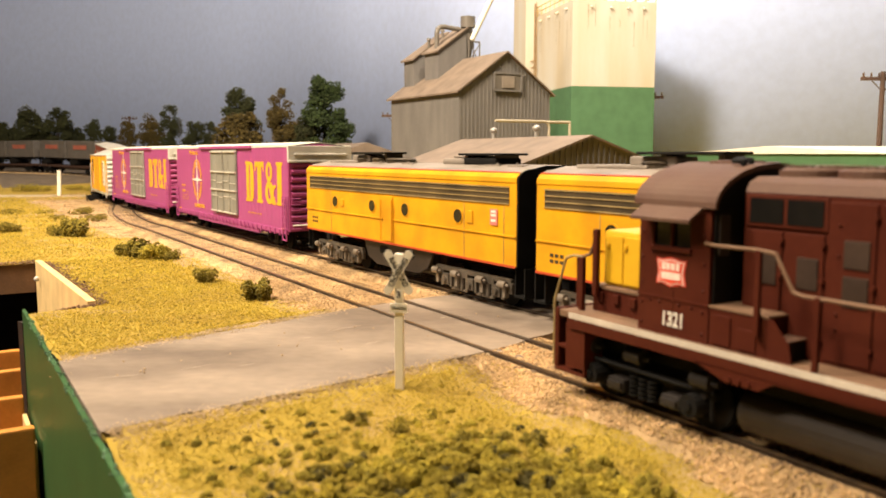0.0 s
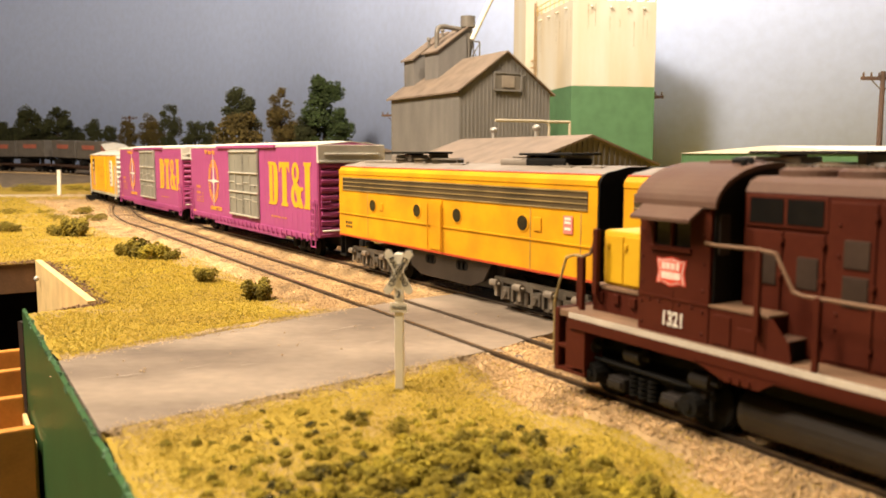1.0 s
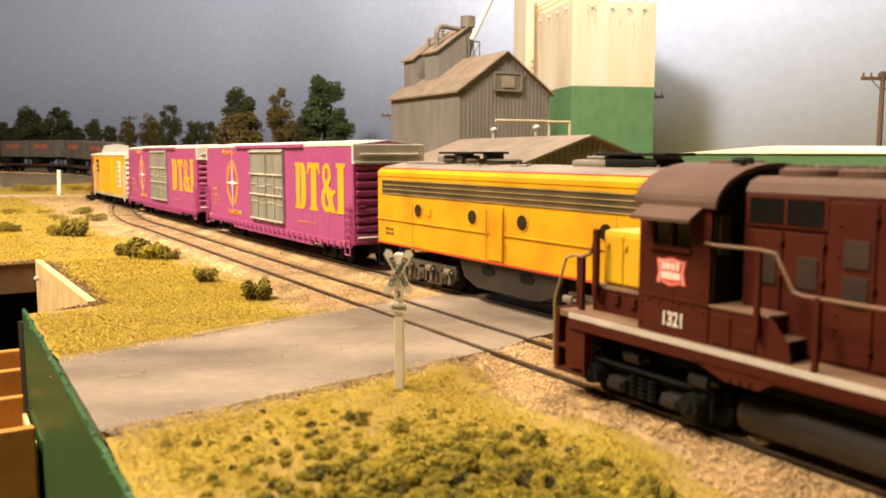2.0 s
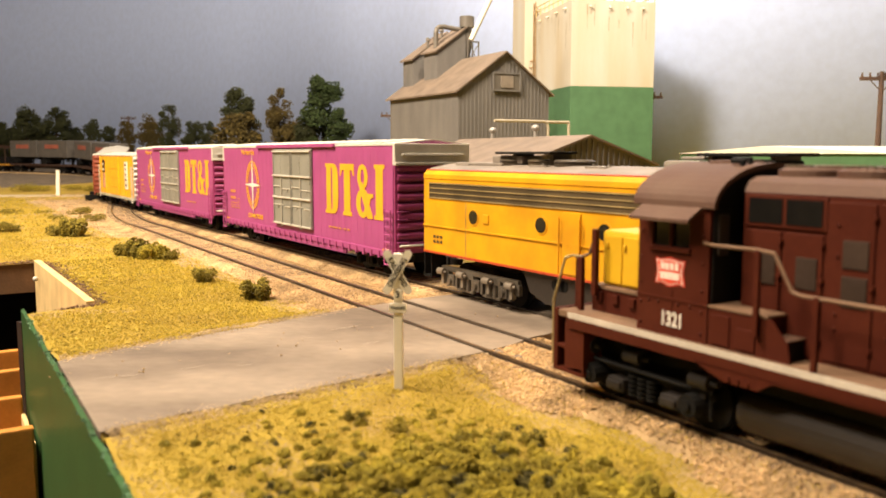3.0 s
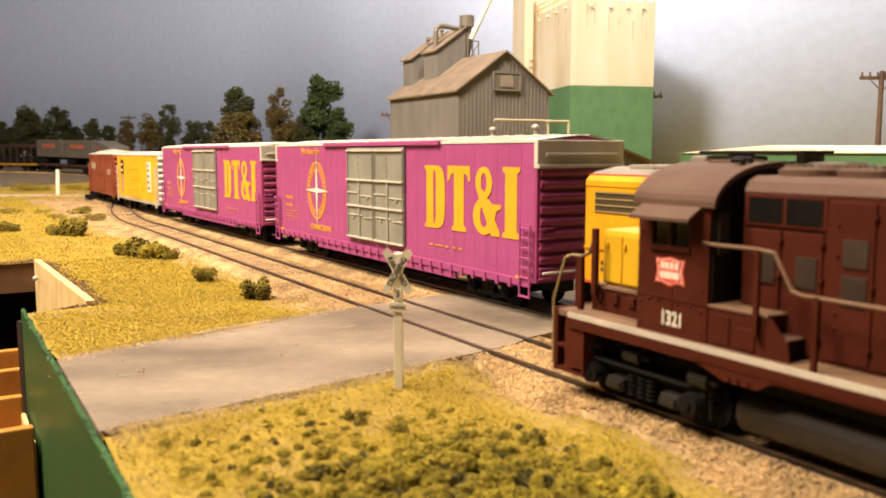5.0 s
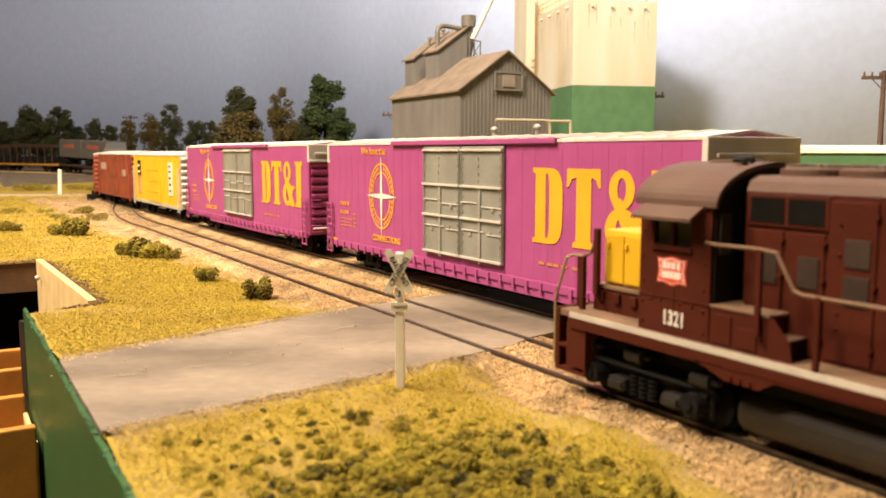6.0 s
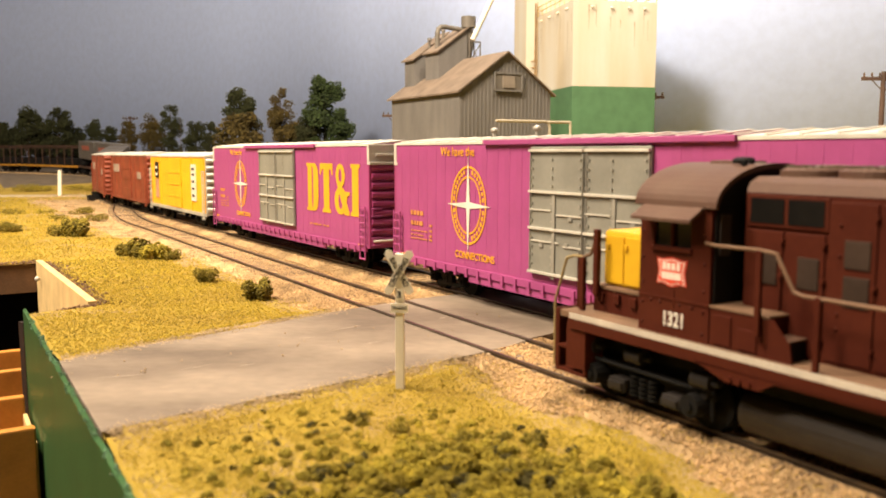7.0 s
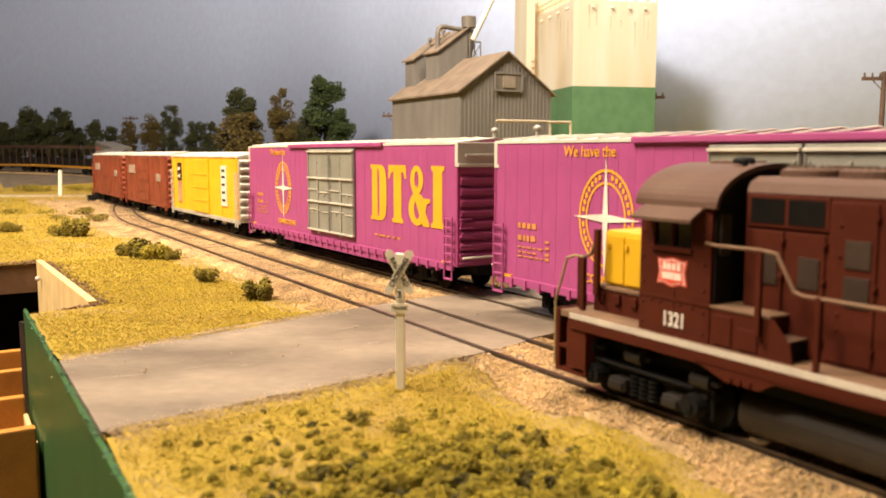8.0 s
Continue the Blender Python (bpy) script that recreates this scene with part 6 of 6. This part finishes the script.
def make_warehouse():
    b = thing("warehouse", "low grey warehouse with tan tin roof and round vents", "building")
    L, Wd, ze, zr = 166, 85, 47, 62
    part("wall", boxes((0, Wd, 0, L, -4, ze)), M_SIDING, b)
    g = bmesh.new()
    vs = [g.verts.new(c) for c in ((0, 0, ze), (Wd, 0, ze), (Wd / 2, 0, zr), (0, L, ze), (Wd, L, ze), (Wd / 2, L, zr))]
    for f in ((0, 1, 2), (5, 4, 3), (0, 3, 4, 1), (1, 4, 5, 2), (2, 5, 3, 0)):
        g.faces.new([vs[i] for i in f])
    bmesh.ops.recalc_face_normals(g, faces=g.faces[:])
    part("gable", g, M_SIDING, b)
    x = 2
    while x < Wd:
        top = ze + (zr - ze) * (1 - abs(x - Wd / 2) / (Wd / 2)) - 1
        part("batten", boxes((x - 0.4, x + 0.4, -0.8, 0, 10, top)), M_SIDING, b)
        x += 3.6
    sl = (zr - ze) / (Wd / 2)
    for s in (-1, 1):
        bm = bmesh.new()
        xo = -4.0 if s < 0 else Wd + 4.0
        pr = [(xo, ze - 4 * sl), (Wd / 2, zr), (Wd / 2, zr + 1.2), (xo, ze - 4 * sl + 1.2)]
        vs = [bm.verts.new((px, yy, pz)) for yy in (-3.0, L + 3) for px, pz in pr]
        for f in ((0, 1, 2, 3), (7, 6, 5, 4), (0, 4, 5, 1), (1, 5, 6, 2), (2, 6, 7, 3), (3, 7, 4, 0)):
            bm.faces.new([vs[i] for i in f])
        bmesh.ops.recalc_face_normals(bm, faces=bm.faces[:])
        part("roof", bm, M_TINROOF, b, "tan tin roof slope")
    for y in (59, 117):
        bm = bmesh.new()
        cyl(bm, (Wd / 2, y, zr), (Wd / 2, y, zr + 5), 1.3, seg=12)
        bmesh.ops.create_uvsphere(bm, u_segments=14, v_segments=8, radius=2.7, matrix=Matrix.Translation((Wd / 2, y, zr + 6.5)) @ Matrix.Diagonal((1, 1, 0.75, 1)))
        part("roof_vent", bm, M_VENT, b, "shiny round roof ventilator")
    b.matrix_world = pose(0.043, 0.451, 0, 0, 0, 23.8)
    return b


make_warehouse()


def make_shed(x, y, rz, L, Wd, ze, zr, wall, roofm, label):
    b = thing("shed", label, "building")
    part("wall", boxes((0, Wd, 0, L, -4, ze)), wall, b)
    g = bmesh.new()
    vs = [g.verts.new(c) for c in ((-3, -2, ze), (Wd + 3, -2, ze), (Wd / 2, -2, zr), (-3, L + 2, ze), (Wd + 3, L + 2, ze), (Wd / 2, L + 2, zr))]
    for f in ((0, 1, 2), (5, 4, 3), (0, 3, 4, 1), (1, 4, 5, 2), (2, 5, 3, 0)):
        g.faces.new([vs[i] for i in f])
    bmesh.ops.recalc_face_normals(g, faces=g.faces[:])
    part("roof", g, roofm, b)
    b.matrix_world = pose(x * MM, y * MM, 0, 0, 0, rz)
    return b


make_shed(-125, 1010, 25, 120, 70, 54, 66, M_SIDING, M_TINROOF, "small grey shed with tan roof behind the tracks")
make_shed(228, 800, -80, 110, 300, 52.5, 58.5, M_GREEN, M_POST, "low green shed with cream roof beside the silo")


# loading pipe frame in front of the elevator
def make_pipe_frame():
    p = thing("pipe_frame", "cream bent pipe frames in front of the elevator", "pipe")
    part("pipe", tube([(43, 690, 79.5), (86, 711, 79.5), (89, 712.5, 78.5), (90, 713, 75), (90, 713, -3)], 1.2, 10), M_PIPECREAM, p)
    part("pipe", tube([(92, 760, 81), (116, 770, 81), (117, 771, -3)], 1.3, 10), M_PIPECREAM, p)
    return p


make_pipe_frame()


def make_pole(x, y, h, arm, rz, label="brown wooden utility pole with crossarm and insulators", z0=-4):
    p = thing("utility_pole", label, "pole", "utility poles")
    bm = bmesh.new()
    cyl(bm, (0, 0, z0), (0, 0, h), 2.2 * arm / 30, 1.6 * arm / 30, seg=10)
    part("pole", bm, M_POLE, p)
    k = arm / 30
    part("crossarm", boxes((-arm / 2, arm / 2, -1.0 * k, 1.0 * k, h - 6 * k, h - 3.6 * k), bevel=0.15), M_POLE, p)
    bm = bmesh.new()
    for i in range(6):
        x_ = -arm / 2 + 1.5 * k + i * (arm - 3 * k) / 5
        cyl(bm, (x_, 0, h - 3.8 * k), (x_, 0, h - 0.8 * k), 0.8 * k, 0.6 * k, seg=8)
    part("insulator", bm, M_POLE, p)
    part("brace", join(tube([(-arm * 0.3, -0.8, h - 5 * k), (0, -0.8, h - 14 * k)], 0.4 * k, 6), tube([(arm * 0.3, -0.8, h - 5 * k), (0, -0.8, h - 14 * k)], 0.4 * k, 6)), M_POLE, p)
    p.matrix_world = pose(x * MM, y * MM, 0, 0, 0, rz)
    return p


make_pole(364, 700, 120, 36, 0)
make_pole(254, 1060, 130, 46, 0)
make_pole(-55, 960, 100, 30, 10)
make_pole(-708, 1900, 136, 34, 5)
make_pole(-420, 1340, 110, 4, 5, "thin brown wooden pole beside the trees")


# ---- trees ----
def make_tree(x, y, z0, h, r, material, label, seed, lumps=34, bare=0.25):
    rnd = random.Random(seed)
    t = thing("tree", label, "tree", "tree line")
    bm = bmesh.new()
    cyl(bm, (0, 0, -4), (0, 0, h * 0.55), r * 0.09, r * 0.05, seg=8)
    cyl(bm, (0, 0, h * 0.55), (rnd.uniform(-2, 2), 0, h * 0.92), r * 0.05, r * 0.015, seg=6)
    ends = []
    for _ in range(9):
        zz = rnd.uniform(0.3, 0.8) * h
        a = rnd.uniform(0, 6.28)
        L = r * rnd.uniform(0.4, 0.95) * (1.15 - zz / h)
        e = (L * math.cos(a), L * math.sin(a), zz + rnd.uniform(0, 0.1) * h)
        cyl(bm, (0, 0, zz - 0.05 * h), e, r * 0.03, r * 0.01, seg=5)
        ends.append(e)
    part("trunk", bm, M_BARK, t)
    pts, sz = [], []
    blobs = [(*e, r * rnd.uniform(0.28, 0.42)) for e in ends]
    for _ in range(lumps):
        f = rnd.uniform(bare, 1.0)
        rad = r * (0.95 * math.sin(math.pi * min(1, (1.12 - f) * 0.85)) ** 0.8) * rnd.uniform(0.2, 0.8)
        a = rnd.uniform(0, 6.28)
        blobs.append((rad * math.cos(a), rad * math.sin(a), f * h * 0.95, r * rnd.uniform(0.2, 0.36)))
    for bx, by, bz, br in blobs:
        for _ in range(90):
            d = Vector((rnd.gauss(0, 1), rnd.gauss(0, 1), rnd.gauss(0, 1))).normalized() * br * rnd.uniform(0.5, 1.05)
            pts.append((bx + d.x, by + d.y, bz + d.z * 0.85)), sz.append(rnd.uniform(0.9, 2.0) * r / 30)
    crown = scatter("crown", pts, sz, material, "", 0.8, seed)
    for k in list(crown.keys()):
        if k in ("category", "kind", "label"):
            del crown[k]
    crown.parent = t
    t.matrix_world = pose(x * MM, y * MM, z0 * MM)
    return t


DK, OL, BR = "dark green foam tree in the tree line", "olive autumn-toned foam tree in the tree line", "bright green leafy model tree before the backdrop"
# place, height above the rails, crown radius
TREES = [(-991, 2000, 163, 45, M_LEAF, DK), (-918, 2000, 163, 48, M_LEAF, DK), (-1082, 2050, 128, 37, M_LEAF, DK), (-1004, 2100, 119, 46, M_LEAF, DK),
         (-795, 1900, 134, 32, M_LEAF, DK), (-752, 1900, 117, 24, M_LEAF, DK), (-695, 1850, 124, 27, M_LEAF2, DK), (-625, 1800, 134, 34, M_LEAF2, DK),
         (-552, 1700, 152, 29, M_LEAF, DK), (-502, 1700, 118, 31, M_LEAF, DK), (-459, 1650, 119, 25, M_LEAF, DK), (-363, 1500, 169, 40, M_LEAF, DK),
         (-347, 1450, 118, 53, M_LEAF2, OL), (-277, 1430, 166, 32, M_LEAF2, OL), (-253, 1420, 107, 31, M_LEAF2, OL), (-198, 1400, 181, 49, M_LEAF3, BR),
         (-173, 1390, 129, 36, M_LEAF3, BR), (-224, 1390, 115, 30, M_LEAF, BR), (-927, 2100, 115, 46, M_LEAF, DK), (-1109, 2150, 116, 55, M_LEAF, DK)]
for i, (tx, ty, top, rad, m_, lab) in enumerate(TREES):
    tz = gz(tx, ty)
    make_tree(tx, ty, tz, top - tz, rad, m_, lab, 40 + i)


# far crossing post and far dirt lane
def make_marker(x, y):
    p = thing("marker_post", "small white wooden marker post beside the lane", "post")
    part("post", boxes((-2.2, 2.2, -1.2, 1.2, -3, 31), bevel=0.2), M_POST, p)
    p.matrix_world = pose(x * MM, y * MM, 0, 0, 2.5, 0)


make_marker(-500, 1085)
structure("lane", ribbon(spline([(-1500, 1000, 0), (-900, 1060, 0), (-560, 1085, 0), (-440, 1090, 0)], 20), -22, 22, -1.6, -6, 5), mat("pale_lane", (0.42, 0.34, 0.22), 0.95, bump=0.5), "pale dirt lane crossing the far turf")


def make_switch_stand():
    p = thing("switch_machine", "small dark switch machine beside the turnout", "switch machine")
    part("body", boxes((-9, 9, -5, 5, -3, 4), (-4, 4, -3, 3, 4, 8), bevel=0.8), M_BLACK, p)
    p.matrix_world = pose(-0.412, 0.985, 0, 0, 0, 30)


make_switch_stand()


# ---- divided wooden tray in the aisle ----
def make_tray():
    d = thing("wooden_rack", "orange-stained pine pigeonhole rack beside the layout edge", "rack")
    for q, w0 in ((470, 96), (434, 96), (393.5, 113), (355.6, 113)):
        part("divider", boxes((w0, 320, q, q + 4, -95, -30), bevel=0.6), M_DRAWER, d)
    part("side", boxes((112.4, 113.8, 359, 394, -95, -36), bevel=0.3), M_PINE, d, "pale pine rack side")
    part("bottom", boxes((113, 320, 330, 474, -99, -95)), M_DRAWER, d)
    # local x runs across the layout edge, local y along it
    d.matrix_world = Matrix(((-0.855, -0.519, 0, 0.157), (-0.519, 0.855, 0, 0), (0, 0, 1, 0), (0, 0, 0, 1)))
    return d


make_tray()
# added panel, near black in place of the shade below the layout
structure("notch_rear_shade_panel", boxes((-900, -150, 800, 812, -420, -8)), M_WOODSHADE, "added near-black panel standing in for the shade below the layout")


def make_screw():
    bm = bmesh.new()
    x, y = from_qw(536, 92.6)
    bmesh.ops.create_uvsphere(bm, u_segments=12, v_segments=8, radius=1.3, matrix=Matrix.Translation((x - 1.4, y - 1.6, -9)) @ Matrix.Diagonal((1, 1, 1, 1)))
    return tagged(part("screw", bm, M_BARE), "shiny screw head in the end of the pine board", "screw")


make_screw()


motions()
